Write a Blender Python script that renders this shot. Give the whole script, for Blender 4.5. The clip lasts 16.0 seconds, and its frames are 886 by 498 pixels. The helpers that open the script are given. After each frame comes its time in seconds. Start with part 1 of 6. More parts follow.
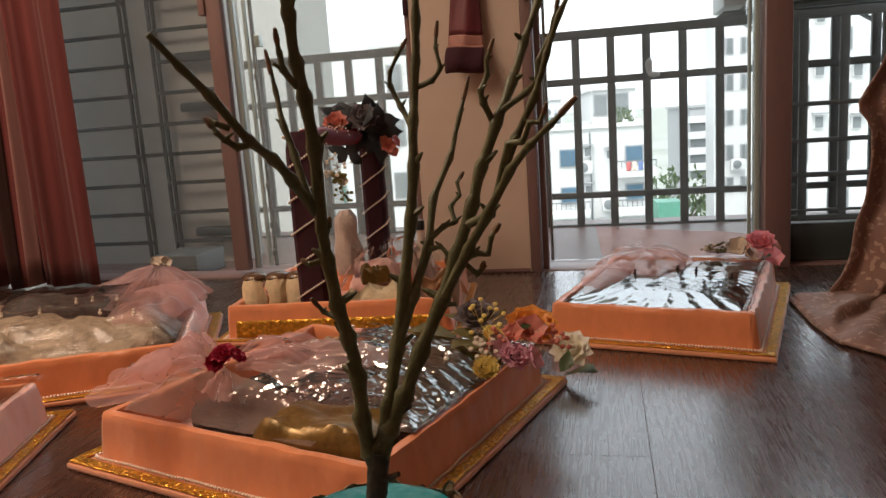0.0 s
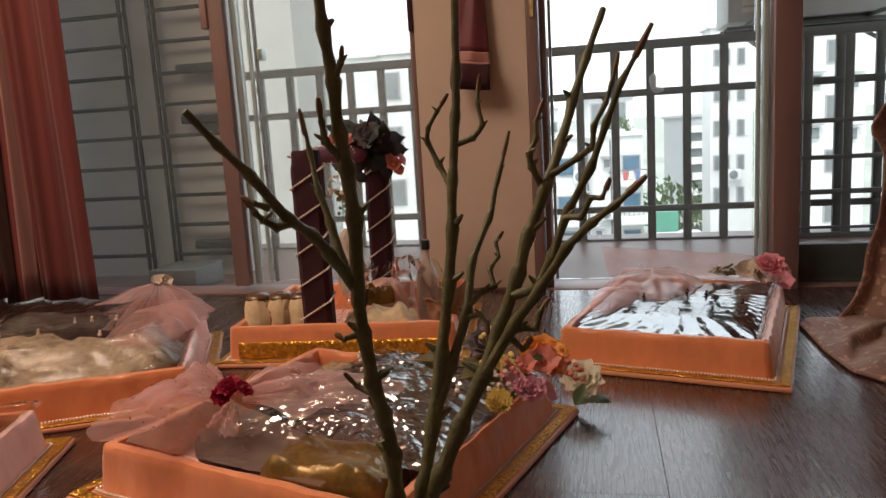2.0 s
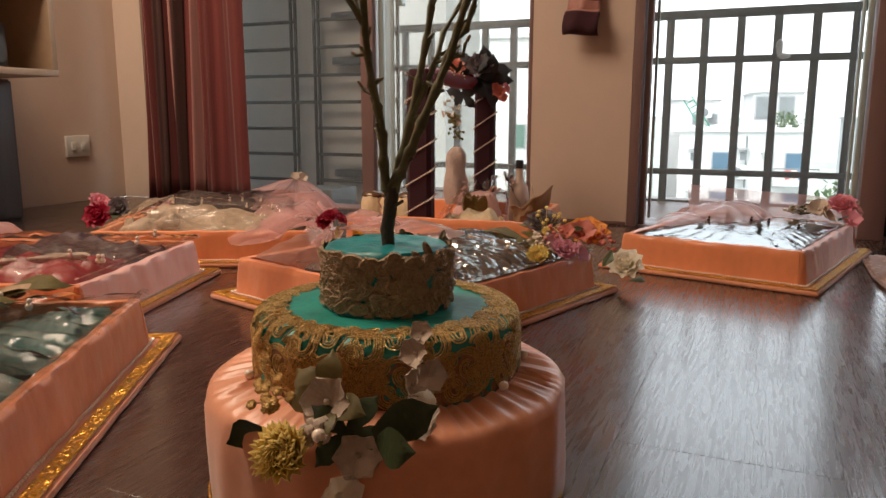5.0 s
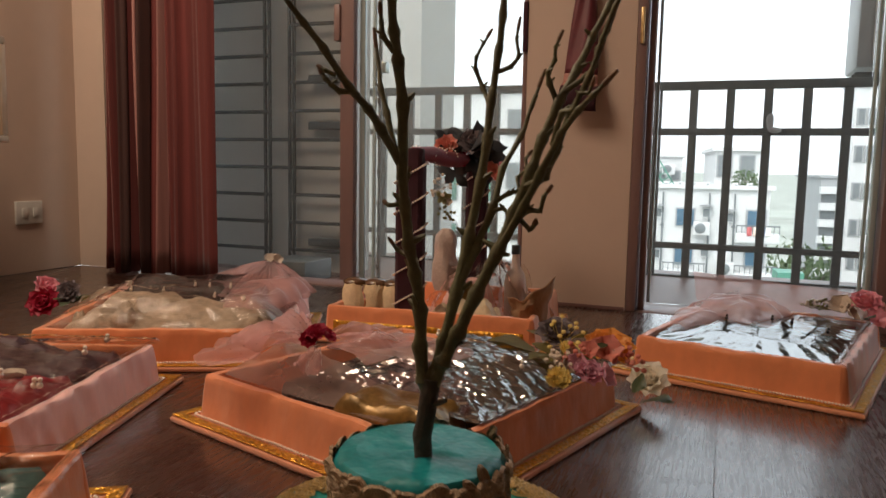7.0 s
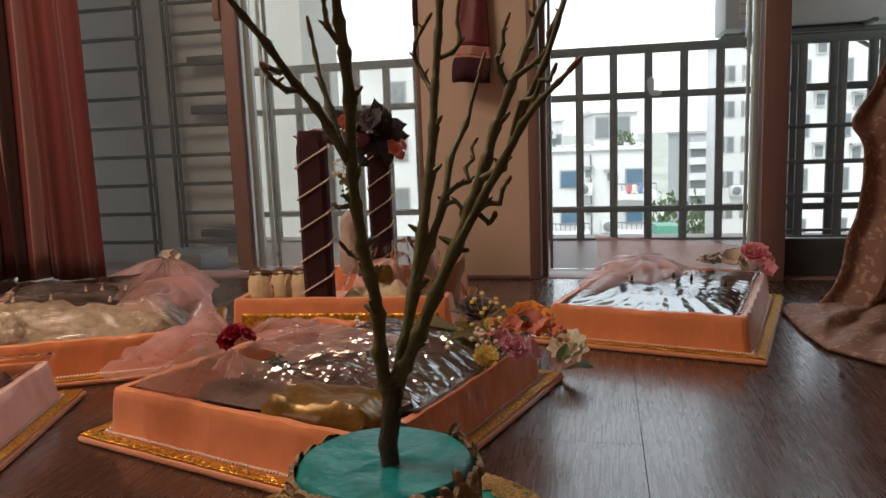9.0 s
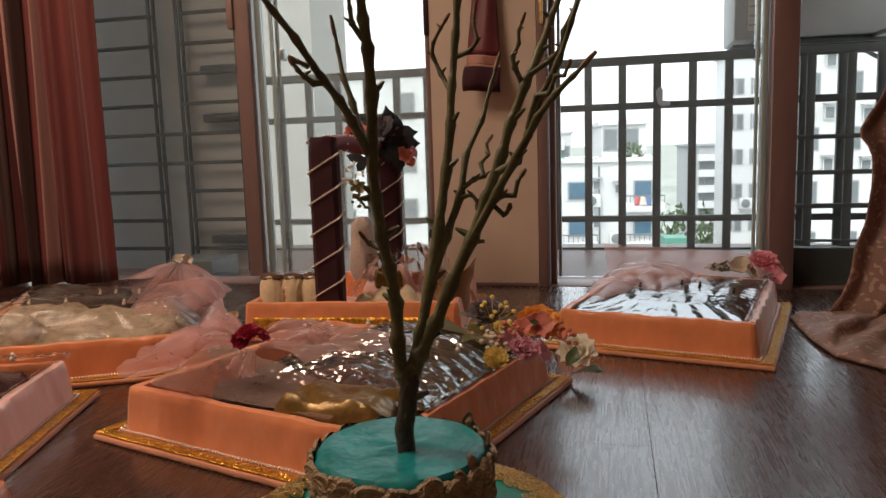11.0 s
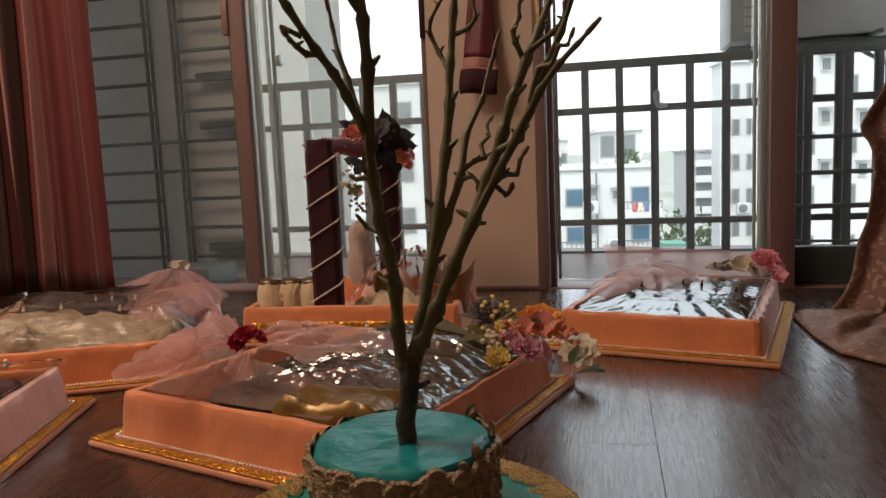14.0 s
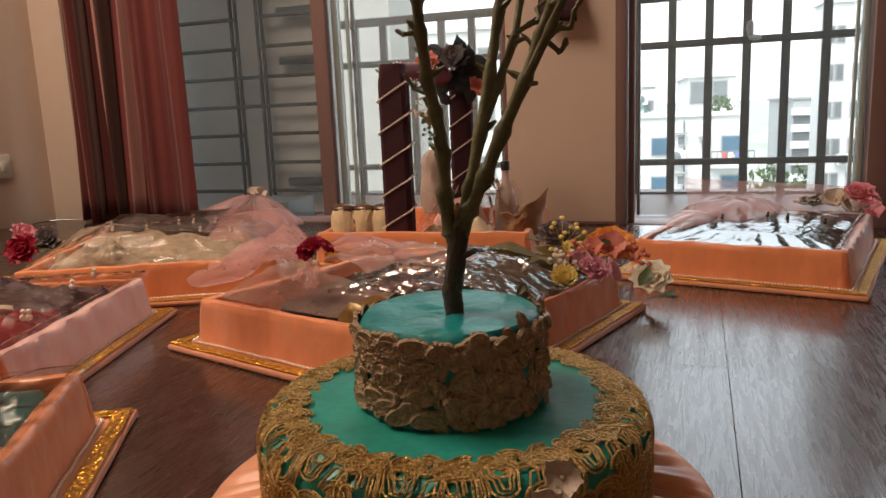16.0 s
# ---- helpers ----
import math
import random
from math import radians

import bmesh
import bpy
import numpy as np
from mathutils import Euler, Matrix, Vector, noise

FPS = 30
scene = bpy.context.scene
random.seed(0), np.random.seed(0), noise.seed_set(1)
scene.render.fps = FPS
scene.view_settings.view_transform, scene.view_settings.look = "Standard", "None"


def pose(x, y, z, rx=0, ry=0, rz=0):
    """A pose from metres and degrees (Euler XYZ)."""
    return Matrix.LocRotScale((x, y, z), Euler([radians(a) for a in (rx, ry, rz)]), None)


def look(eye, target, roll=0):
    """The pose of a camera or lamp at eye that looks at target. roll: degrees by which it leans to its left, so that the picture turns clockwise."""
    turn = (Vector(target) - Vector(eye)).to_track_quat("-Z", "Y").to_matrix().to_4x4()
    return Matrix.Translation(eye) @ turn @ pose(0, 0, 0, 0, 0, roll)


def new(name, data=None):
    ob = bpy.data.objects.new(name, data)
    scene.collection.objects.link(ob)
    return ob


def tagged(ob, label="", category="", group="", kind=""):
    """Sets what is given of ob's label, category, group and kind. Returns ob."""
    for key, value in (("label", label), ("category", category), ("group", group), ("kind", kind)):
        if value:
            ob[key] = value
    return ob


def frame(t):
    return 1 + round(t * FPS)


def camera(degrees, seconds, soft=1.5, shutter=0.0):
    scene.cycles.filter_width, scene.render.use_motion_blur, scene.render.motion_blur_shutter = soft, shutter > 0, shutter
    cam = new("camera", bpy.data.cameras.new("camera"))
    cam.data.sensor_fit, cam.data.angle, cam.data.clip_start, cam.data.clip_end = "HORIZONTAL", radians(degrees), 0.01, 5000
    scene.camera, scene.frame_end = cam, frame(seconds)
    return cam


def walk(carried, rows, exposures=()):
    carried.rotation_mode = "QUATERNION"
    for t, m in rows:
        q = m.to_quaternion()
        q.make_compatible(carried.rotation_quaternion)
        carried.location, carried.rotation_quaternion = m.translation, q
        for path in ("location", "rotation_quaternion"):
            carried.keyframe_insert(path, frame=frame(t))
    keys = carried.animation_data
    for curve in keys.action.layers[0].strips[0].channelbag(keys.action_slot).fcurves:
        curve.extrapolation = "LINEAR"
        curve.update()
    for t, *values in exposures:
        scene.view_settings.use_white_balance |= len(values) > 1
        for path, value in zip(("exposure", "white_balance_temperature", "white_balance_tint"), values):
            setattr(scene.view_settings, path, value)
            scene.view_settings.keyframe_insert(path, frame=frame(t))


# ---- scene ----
cam = camera(62.0, 16.0, soft=1.45, shutter=0.15)
PATH = [
    (0, (0.222, 0.198, 0.494), (-0.022, 2.154, 0.155), -3.9),
    (0.5, (0.22, 0.195, 0.489), (-0.01, 2.152, 0.145), -3.6),
    (1, (0.208, 0.206, 0.484), (-0.058, 2.158, 0.137), -2.6),
    (1.5, (0.199, 0.211, 0.51), (-0.073, 2.17, 0.207), -1.2),
    (2, (0.195, 0.228, 0.525), (-0.037, 2.188, 0.204), -3.4),
    (2.5, (0.192, 0.205, 0.513), (-0.055, 2.172, 0.249), -3.8),
    (3, (0.23, 0.079, 0.486), (-0.09, 2.022, 0.137), -4.6),
    (3.5, (0.285, -0.011, 0.438), (-0.149, 1.917, 0.129), -1.0),
    (4, (0.358, -0.068, 0.38), (-0.232, 1.812, 0.039), 1.9),
    (4.2, (0.385, -0.076, 0.366), (-0.24, 1.795, 0.034), 2.0),
    (6.3, (0.391, 0.015, 0.374), (-0.144, 1.9, -0.028), -2.7),
    (6.5, (0.355, 0.026, 0.401), (-0.139, 1.933, 0.057), 0.7),
    (7, (0.262, 0.126, 0.447), (-0.262, 2.043, 0.229), 1.1),
    (7.5, (0.19, 0.179, 0.488), (-0.268, 2.12, 0.344), -1.2),
    (8, (0.186, 0.187, 0.474), (-0.085, 2.158, 0.279), -1.3),
    (8.5, (0.216, 0.159, 0.465), (-0.022, 2.123, 0.17), -2.1),
    (11, (0.212, 0.124, 0.45), (-0.046, 2.09, 0.189), -1.8),
    (11.5, (0.209, 0.119, 0.448), (-0.078, 2.079, 0.175), -1.7),
    (12, (0.206, 0.121, 0.449), (-0.113, 2.078, 0.185), -2.3),
    (12.5, (0.208, 0.118, 0.452), (-0.081, 2.084, 0.227), -3.5),
    (13, (0.207, 0.118, 0.451), (-0.068, 2.087, 0.23), -3.3),
    (13.5, (0.208, 0.12, 0.446), (-0.047, 2.092, 0.23), -2.7),
    (14, (0.208, 0.139, 0.431), (-0.045, 2.108, 0.194), -2.5),
    (14.5, (0.215, 0.132, 0.422), (-0.056, 2.092, 0.127), -2.6),
    (15, (0.216, 0.141, 0.413), (-0.122, 2.091, 0.12), -3.6),
    (15.5, (0.22, 0.144, 0.393), (-0.158, 2.078, 0.049), -2.8),
    (16, (0.225, 0.146, 0.375), (-0.241, 2.057, 0.012), -2.4),
]
STOPS = [(0, 1.22), (2.5, 1.2), (3.5, 1.36), (4.0, 1.3), (5.2, 1.54), (6.5, 1.62), (7.0, 1.02), (8.0, 0.84), (8.6, 0.98), (11.2, 1.06), (12.1, 1.06), (12.6, 0.98), (14.5, 0.97), (15.0, 1.17), (16.0, 1.4)]
walk(cam, [(t, look(eye, target, roll)) for t, eye, target, roll in PATH], STOPS)

# ---- light ----
SUN_AZ, SUN_EL = radians(200), radians(48)
world = bpy.data.worlds.new("sky")
scene.world = world
world.use_nodes = True
wn = world.node_tree.nodes
sky = wn.new("ShaderNodeTexSky")
sky.sky_type, sky.sun_disc = "NISHITA", False
sky.sun_elevation, sky.sun_rotation = SUN_EL, SUN_AZ
sky.air_density, sky.dust_density, sky.ozone_density = 1.0, 3.5, 1.0
wn["Background"].inputs["Strength"].default_value = 0.125
haze = wn.new("ShaderNodeHueSaturation")
haze.inputs["Saturation"].default_value, haze.inputs["Value"].default_value = 0.28, 1.25
world.node_tree.links.new(sky.outputs["Color"], haze.inputs["Color"])
cloud = wn.new("ShaderNodeMix")
cloud.data_type = "RGBA"
cloud.inputs["Factor"].default_value = 0.55
cloud.inputs[7].default_value = (10.4, 11.5, 12.3, 1)
world.node_tree.links.new(haze.outputs["Color"], cloud.inputs[6])
world.node_tree.links.new(cloud.outputs[2], wn["Background"].inputs["Color"])
scene.view_settings.exposure = 1.28

sun = new("sun", bpy.data.lights.new("sun", "SUN"))
sun.data.energy, sun.data.angle, sun.data.color = 0.75, radians(12), (1.0, 0.96, 0.9)
sun.matrix_world = look((0, 0, 10), (-math.sin(SUN_AZ) * 5, -math.cos(SUN_AZ) * 5, 10 - 5 * math.tan(SUN_EL)))

# the room's axes: x along the window wall, y out of it, origin at the foot of the pier
ROOM = pose(0.2, 2.55, 0, 0, 0, -5.5)

# warm light inferred behind the viewpoint; no lamp seen, place under ceiling assumed
room_lamp = new("unseen_room_light", bpy.data.lights.new("unseen_room_light", "AREA"))
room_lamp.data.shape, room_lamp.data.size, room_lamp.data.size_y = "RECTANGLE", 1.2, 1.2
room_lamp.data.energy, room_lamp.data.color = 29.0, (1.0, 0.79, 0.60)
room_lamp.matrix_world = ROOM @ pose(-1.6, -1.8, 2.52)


# ---- mesh tools ----
def box(bm, x0, x1, y0, y1, z0, z1, m=None, bevel=0.0):
    r = bmesh.ops.create_cube(bm, size=1)
    mm = Matrix.Translation(((x0 + x1) / 2, (y0 + y1) / 2, (z0 + z1) / 2)) @ Matrix.Diagonal((x1 - x0, y1 - y0, z1 - z0, 1))
    bmesh.ops.transform(bm, matrix=mm, verts=r["verts"])
    if bevel:
        edges = list({e for v in r["verts"] for e in v.link_edges})
        out = bmesh.ops.bevel(bm, geom=edges, offset=bevel, segments=2, affect="EDGES", profile=0.5)
        verts = list({v for f in out["faces"] for v in f.verts} | {v for v in r["verts"] if v.is_valid})
        if m is not None:
            bmesh.ops.transform(bm, matrix=m, verts=verts)
    elif m is not None:
        bmesh.ops.transform(bm, matrix=m, verts=r["verts"])
    return bm


def boxed(x0, x1, y0, y1, z0, z1, bevel=0.0):
    return box(bmesh.new(), x0, x1, y0, y1, z0, z1, bevel=bevel)


def tube(bm, pts, radii, sides=8):
    pts = [Vector(p) for p in pts]
    if isinstance(radii, (int, float)):
        radii = [radii] * len(pts)
    rings, ref = [], None
    for i, p in enumerate(pts):
        d = (pts[min(i + 1, len(pts) - 1)] - pts[max(i - 1, 0)]).normalized()
        if ref is None:
            ref = d.orthogonal().normalized()
        ref = (ref - d * ref.dot(d)).normalized()
        side = d.cross(ref)
        rings.append([bm.verts.new(p + radii[i] * (math.cos(a) * ref + math.sin(a) * side)) for a in [2 * math.pi * k / sides for k in range(sides)]])
    for a, b in zip(rings, rings[1:]):
        for k in range(sides):
            bm.faces.new((a[k], a[(k + 1) % sides], b[(k + 1) % sides], b[k]))
    bm.faces.new(rings[0][::-1])
    bm.faces.new(rings[-1])
    return bm


def ball(bm, c, r, seg=8, rings=6, m=None):
    out = bmesh.ops.create_uvsphere(bm, u_segments=seg, v_segments=rings, radius=1)
    r = (r, r, r) if isinstance(r, (int, float)) else r
    mm = Matrix.Translation(c) @ (m if m is not None else Matrix.Identity(4)) @ Matrix.Diagonal((*r, 1))
    bmesh.ops.transform(bm, matrix=mm, verts=out["verts"])
    return bm


def sheet(bm, nu, nv, f):
    g = [[bm.verts.new(f(i / nu, j / nv)) for j in range(nv + 1)] for i in range(nu + 1)]
    for i in range(nu):
        for j in range(nv):
            bm.faces.new((g[i][j], g[i + 1][j], g[i + 1][j + 1], g[i][j + 1]))
    return bm


def lathe(bm, profile, seg=48, wobble=None):
    rings = []
    for k, (r, z) in enumerate(profile):
        ring = []
        for s in range(seg):
            a = 2 * math.pi * s / seg
            dr, dz = wobble(k, a) if wobble else (0, 0)
            ring.append(bm.verts.new(((r + dr) * math.cos(a), (r + dr) * math.sin(a), z + dz)))
        rings.append(ring)
    for a, b in zip(rings, rings[1:]):
        for s in range(seg):
            bm.faces.new((a[s], a[(s + 1) % seg], b[(s + 1) % seg], b[s]))
    bm.faces.new(rings[0][::-1])
    bm.faces.new(rings[-1])
    return bm


def fin(name, bm, material, smooth=True, thick=0.0, sharp=40):
    bmesh.ops.recalc_face_normals(bm, faces=bm.faces)
    me = bpy.data.meshes.new(name)
    bm.to_mesh(me)
    bm.free()
    if smooth:
        me.shade_smooth()
        me.set_sharp_from_angle(angle=radians(sharp))
    me.materials.append(material)
    ob = new(name, me)
    if thick:
        so = ob.modifiers.new("thickness", "SOLIDIFY")
        so.thickness, so.offset = thick, 0
    return ob


def part(name, bm, material, parent, label="", smooth=True, thick=0.0, kind="", sharp=40):
    ob = fin(name, bm, material, smooth, thick, sharp)
    ob.parent = parent
    return tagged(ob, label, kind=kind)


def thing(name, m, label, category, group="", kind=""):
    ob = new(name)
    ob.empty_display_size = 0.05
    ob.matrix_world = m
    return tagged(ob, label, category, group, kind)


def solid(name, bm, material, m, label, category, group="", kind="", smooth=True, thick=0.0):
    ob = fin(name, bm, material, smooth, thick)
    ob.matrix_world = m
    return tagged(ob, label, category, group, kind)


def ns(x, y, z=0.0, s=1.0):
    return noise.noise(Vector((x * s, y * s, z * s)))


# ---- materials ----
def mat(name, color, rough=0.5, metal=0.0, var=0.15, scale=20.0, bump=0.0, bscale=120.0, sheen=0.0, coat=0.0, stretch=(1, 1, 1), spec=0.5, rand=0.0, thin=0.0):
    """Principled material with two scales of colour noise and a fine bump."""
    m = bpy.data.materials.new(name)
    m.use_nodes = True
    nt = m.node_tree
    n, l = nt.nodes, nt.links
    b = n["Principled BSDF"]
    tc = n.new("ShaderNodeTexCoord")
    mp = n.new("ShaderNodeMapping")
    mp.inputs["Scale"].default_value = stretch
    l.new(tc.outputs["Object"], mp.inputs["Vector"])
    n1, n2 = n.new("ShaderNodeTexNoise"), n.new("ShaderNodeTexNoise")
    for node, sc in ((n1, scale), (n2, scale * 6)):
        node.inputs["Scale"].default_value = sc
        node.inputs["Detail"].default_value = 4
        l.new(mp.outputs["Vector"], node.inputs["Vector"])
    mx = n.new("ShaderNodeMath")
    mx.operation = "MULTIPLY_ADD"
    l.new(n1.outputs["Fac"], mx.inputs[0])
    mx.inputs[1].default_value = 0.65
    m2 = n.new("ShaderNodeMath")
    m2.operation = "MULTIPLY"
    m2.inputs[1].default_value = 0.35
    l.new(n2.outputs["Fac"], m2.inputs[0])
    l.new(m2.outputs[0], mx.inputs[2])
    ramp = n.new("ShaderNodeValToRGB")
    ramp.color_ramp.elements[0].position, ramp.color_ramp.elements[1].position = 0.3, 0.7
    ramp.color_ramp.elements[0].color = (*[c * (1 - var) for c in color], 1)
    ramp.color_ramp.elements[1].color = (*[min(1, c * (1 + var)) for c in color], 1)
    l.new(mx.outputs[0], ramp.inputs["Fac"])
    out = ramp.outputs["Color"]
    if rand:
        oi = n.new("ShaderNodeObjectInfo")
        hs = n.new("ShaderNodeHueSaturation")
        mr = n.new("ShaderNodeMapRange")
        mr.inputs["To Min"].default_value, mr.inputs["To Max"].default_value = 1 - rand, 1 + rand
        l.new(oi.outputs["Random"], mr.inputs["Value"])
        l.new(mr.outputs["Result"], hs.inputs["Value"])
        l.new(out, hs.inputs["Color"])
        out = hs.outputs["Color"]
    l.new(out, b.inputs["Base Color"])
    b.inputs["Roughness"].default_value, b.inputs["Metallic"].default_value = rough, metal
    b.inputs["Sheen Weight"].default_value, b.inputs["Coat Weight"].default_value = sheen, coat
    b.inputs["Specular IOR Level"].default_value = spec
    if thin:
        tl, ms = n.new("ShaderNodeBsdfTranslucent"), n.new("ShaderNodeMixShader")
        l.new(out, tl.inputs["Color"])
        ms.inputs["Fac"].default_value = thin
        l.new(b.outputs[0], ms.inputs[1])
        l.new(tl.outputs[0], ms.inputs[2])
        l.new(ms.outputs[0], n["Material Output"].inputs["Surface"])
    if bump:
        n3, bp = n.new("ShaderNodeTexNoise"), n.new("ShaderNodeBump")
        n3.inputs["Scale"].default_value, n3.inputs["Detail"].default_value = bscale, 3
        bp.inputs["Strength"].default_value, bp.inputs["Distance"].default_value = bump, 0.004
        l.new(mp.outputs["Vector"], n3.inputs["Vector"])
        l.new(n3.outputs["Fac"], bp.inputs["Height"])
        l.new(bp.outputs["Normal"], b.inputs["Normal"])
    return m


def film(name, tint, gloss, rough, bump=0.0, bscale=30.0, stretch=(1, 1, 1), body=None, body_amount=0.0):
    """Thin clear film or veil: what it lets through, a fresnel gloss, and a share of body colour."""
    m = bpy.data.materials.new(name)
    m.use_nodes = True
    nt = m.node_tree
    n, l = nt.nodes, nt.links
    n.remove(n["Principled BSDF"])
    tr, gl = n.new("ShaderNodeBsdfTransparent"), n.new("ShaderNodeBsdfGlossy")
    tr.inputs["Color"].default_value = (*tint, 1)
    gl.inputs["Roughness"].default_value = rough
    lw = n.new("ShaderNodeLayerWeight")
    lw.inputs["Blend"].default_value = gloss
    mix = n.new("ShaderNodeMixShader")
    l.new(lw.outputs["Fresnel"], mix.inputs["Fac"])
    l.new(gl.outputs[0], mix.inputs[2])
    last = tr
    tc, mp = n.new("ShaderNodeTexCoord"), n.new("ShaderNodeMapping")
    mp.inputs["Scale"].default_value = stretch
    l.new(tc.outputs["Object"], mp.inputs["Vector"])
    if body:
        df, tl, add = n.new("ShaderNodeBsdfDiffuse"), n.new("ShaderNodeBsdfTranslucent"), n.new("ShaderNodeMixShader")
        df.inputs["Color"].default_value = tl.inputs["Color"].default_value = (*body, 1)
        l.new(df.outputs[0], add.inputs[1])
        l.new(tl.outputs[0], add.inputs[2])
        nz, mr, bm2 = n.new("ShaderNodeTexNoise"), n.new("ShaderNodeMapRange"), n.new("ShaderNodeMixShader")
        nz.inputs["Scale"].default_value, nz.inputs["Detail"].default_value = 14, 5
        mr.inputs["To Min"].default_value, mr.inputs["To Max"].default_value = body_amount * 0.6, min(1, body_amount * 1.4)
        l.new(mp.outputs["Vector"], nz.inputs["Vector"])
        l.new(nz.outputs["Fac"], mr.inputs["Value"])
        l.new(mr.outputs["Result"], bm2.inputs["Fac"])
        l.new(tr.outputs[0], bm2.inputs[1])
        l.new(add.outputs[0], bm2.inputs[2])
        last = bm2
    l.new(last.outputs[0], mix.inputs[1])
    if bump:
        nz, bp = n.new("ShaderNodeTexNoise"), n.new("ShaderNodeBump")
        nz.inputs["Scale"].default_value, nz.inputs["Detail"].default_value = bscale, 4
        nz.inputs["Distortion"].default_value = 0.6
        bp.inputs["Strength"].default_value, bp.inputs["Distance"].default_value = bump, 0.02
        l.new(mp.outputs["Vector"], nz.inputs["Vector"])
        l.new(nz.outputs["Fac"], bp.inputs["Height"])
        for sh in (gl, lw):
            l.new(bp.outputs["Normal"], sh.inputs["Normal"])
    l.new(mix.outputs[0], n["Material Output"].inputs["Surface"])
    return m


def wood_floor():
    m = mat("dark_wood_plank", (0.046, 0.020, 0.013), 0.26, var=0.3, scale=5.0, stretch=(9, 0.7, 1), rand=0.18, coat=0.58, spec=0.7)
    n, l = m.node_tree.nodes, m.node_tree.links
    b = n["Principled BSDF"]
    tc, mp = n.new("ShaderNodeTexCoord"), n.new("ShaderNodeMapping")
    mp.inputs["Scale"].default_value = (240, 15, 1)
    oi, add = n.new("ShaderNodeObjectInfo"), n.new("ShaderNodeVectorMath")
    l.new(tc.outputs["Object"], add.inputs[0])
    sc = n.new("ShaderNodeMath")
    sc.operation = "MULTIPLY"
    sc.inputs[1].default_value = 7.0
    l.new(oi.outputs["Random"], sc.inputs[0])
    l.new(sc.outputs[0], add.inputs[1])
    l.new(add.outputs["Vector"], mp.inputs["Vector"])
    g = n.new("ShaderNodeTexNoise")
    g.inputs["Scale"].default_value, g.inputs["Detail"].default_value, g.inputs["Distortion"].default_value = 1.0, 5, 0.8
    l.new(mp.outputs["Vector"], g.inputs["Vector"])
    cr = n.new("ShaderNodeValToRGB")
    cr.color_ramp.elements[0].position, cr.color_ramp.elements[1].position = 0.38, 0.52
    l.new(g.outputs["Fac"], cr.inputs["Fac"])
    bp = n.new("ShaderNodeBump")
    bp.inputs["Strength"].default_value, bp.inputs["Distance"].default_value = 0.12, 0.0006
    l.new(cr.outputs["Color"], bp.inputs["Height"])
    l.new(bp.outputs["Normal"], b.inputs["Normal"])
    mr = n.new("ShaderNodeMapRange")
    mr.inputs["To Min"].default_value, mr.inputs["To Max"].default_value = 0.34, 0.26
    l.new(cr.outputs["Color"], mr.inputs["Value"])
    l.new(mr.outputs["Result"], b.inputs["Roughness"])
    b.inputs["Coat Roughness"].default_value = 0.14
    return m


def sequined(m, scale, amount):
    """Turn each small cell of the surface a little its own way, like sequins."""
    n, l = m.node_tree.nodes, m.node_tree.links
    tc, v, g = n.new("ShaderNodeTexCoord"), n.new("ShaderNodeTexVoronoi"), n.new("ShaderNodeNewGeometry")
    v.inputs["Scale"].default_value = scale
    l.new(tc.outputs["Object"], v.inputs["Vector"])
    a, nm = n.new("ShaderNodeVectorMath"), n.new("ShaderNodeVectorMath")
    off = n.new("ShaderNodeVectorMath")
    off.operation, a.operation, nm.operation = "SUBTRACT", "MULTIPLY_ADD", "NORMALIZE"
    off.inputs[1].default_value = (0.5, 0.5, 0.5)
    a.inputs[1].default_value = (amount * 2, amount * 2, amount)
    l.new(v.outputs["Color"], off.inputs[0])
    l.new(off.outputs["Vector"], a.inputs[0])
    l.new(g.outputs["Normal"], a.inputs[2])
    l.new(a.outputs["Vector"], nm.inputs[0])
    l.new(nm.outputs["Vector"], n["Principled BSDF"].inputs["Normal"])
    return m


PLANK = wood_floor()
WALL = mat("cream_wall_paint", (0.55, 0.425, 0.345), 0.75, var=0.05, scale=2.5, bump=0.12, bscale=90)
CEIL = mat("white_ceiling_paint", (0.8, 0.78, 0.74), 0.8, var=0.03, scale=2)
FRAME = mat("mauve_brown_window_frame", (0.21, 0.13, 0.12), 0.38, var=0.1, scale=8, bump=0.05, stretch=(1, 1, 0.2))
ALU = mat("grey_green_glass_edge", (0.42, 0.5, 0.49), 0.25, 0.3, var=0.12, scale=12, stretch=(1, 1, 0.15))
BRASS = mat("worn_brass", (0.55, 0.4, 0.2), 0.35, 1.0, var=0.3, scale=60)
IRON = mat("painted_steel_bar", (0.085, 0.09, 0.088), 0.5, 0.0, var=0.2, scale=25, bump=0.08)
GRILLE = mat("dark_window_grille_paint", (0.03, 0.031, 0.03), 0.5, 0.2, var=0.2, scale=25)
GREYWALL = mat("grey_weathered_render", (0.41, 0.395, 0.365), 0.8, var=0.08, scale=3, bump=0.2, bscale=60)
TILE = mat("pinkish_balcony_tile", (0.17, 0.105, 0.09), 0.45, var=0.1, scale=6)
GLASS = film("window_glass", (0.95, 0.96, 0.96), 0.03, 0.02, bump=0.02, bscale=3, body=(0.6, 0.62, 0.6), body_amount=0.05)
DUSTYGLASS = film("dusty_door_glass", (0.93, 0.94, 0.93), 0.04, 0.03, bump=0.02, bscale=3, body=(0.62, 0.62, 0.59), body_amount=0.13)
SATIN = mat("orange_satin", (0.73, 0.25, 0.105), 0.33, var=0.14, scale=9, bump=0.9, bscale=22, sheen=0.4, stretch=(1, 1, 0.6))
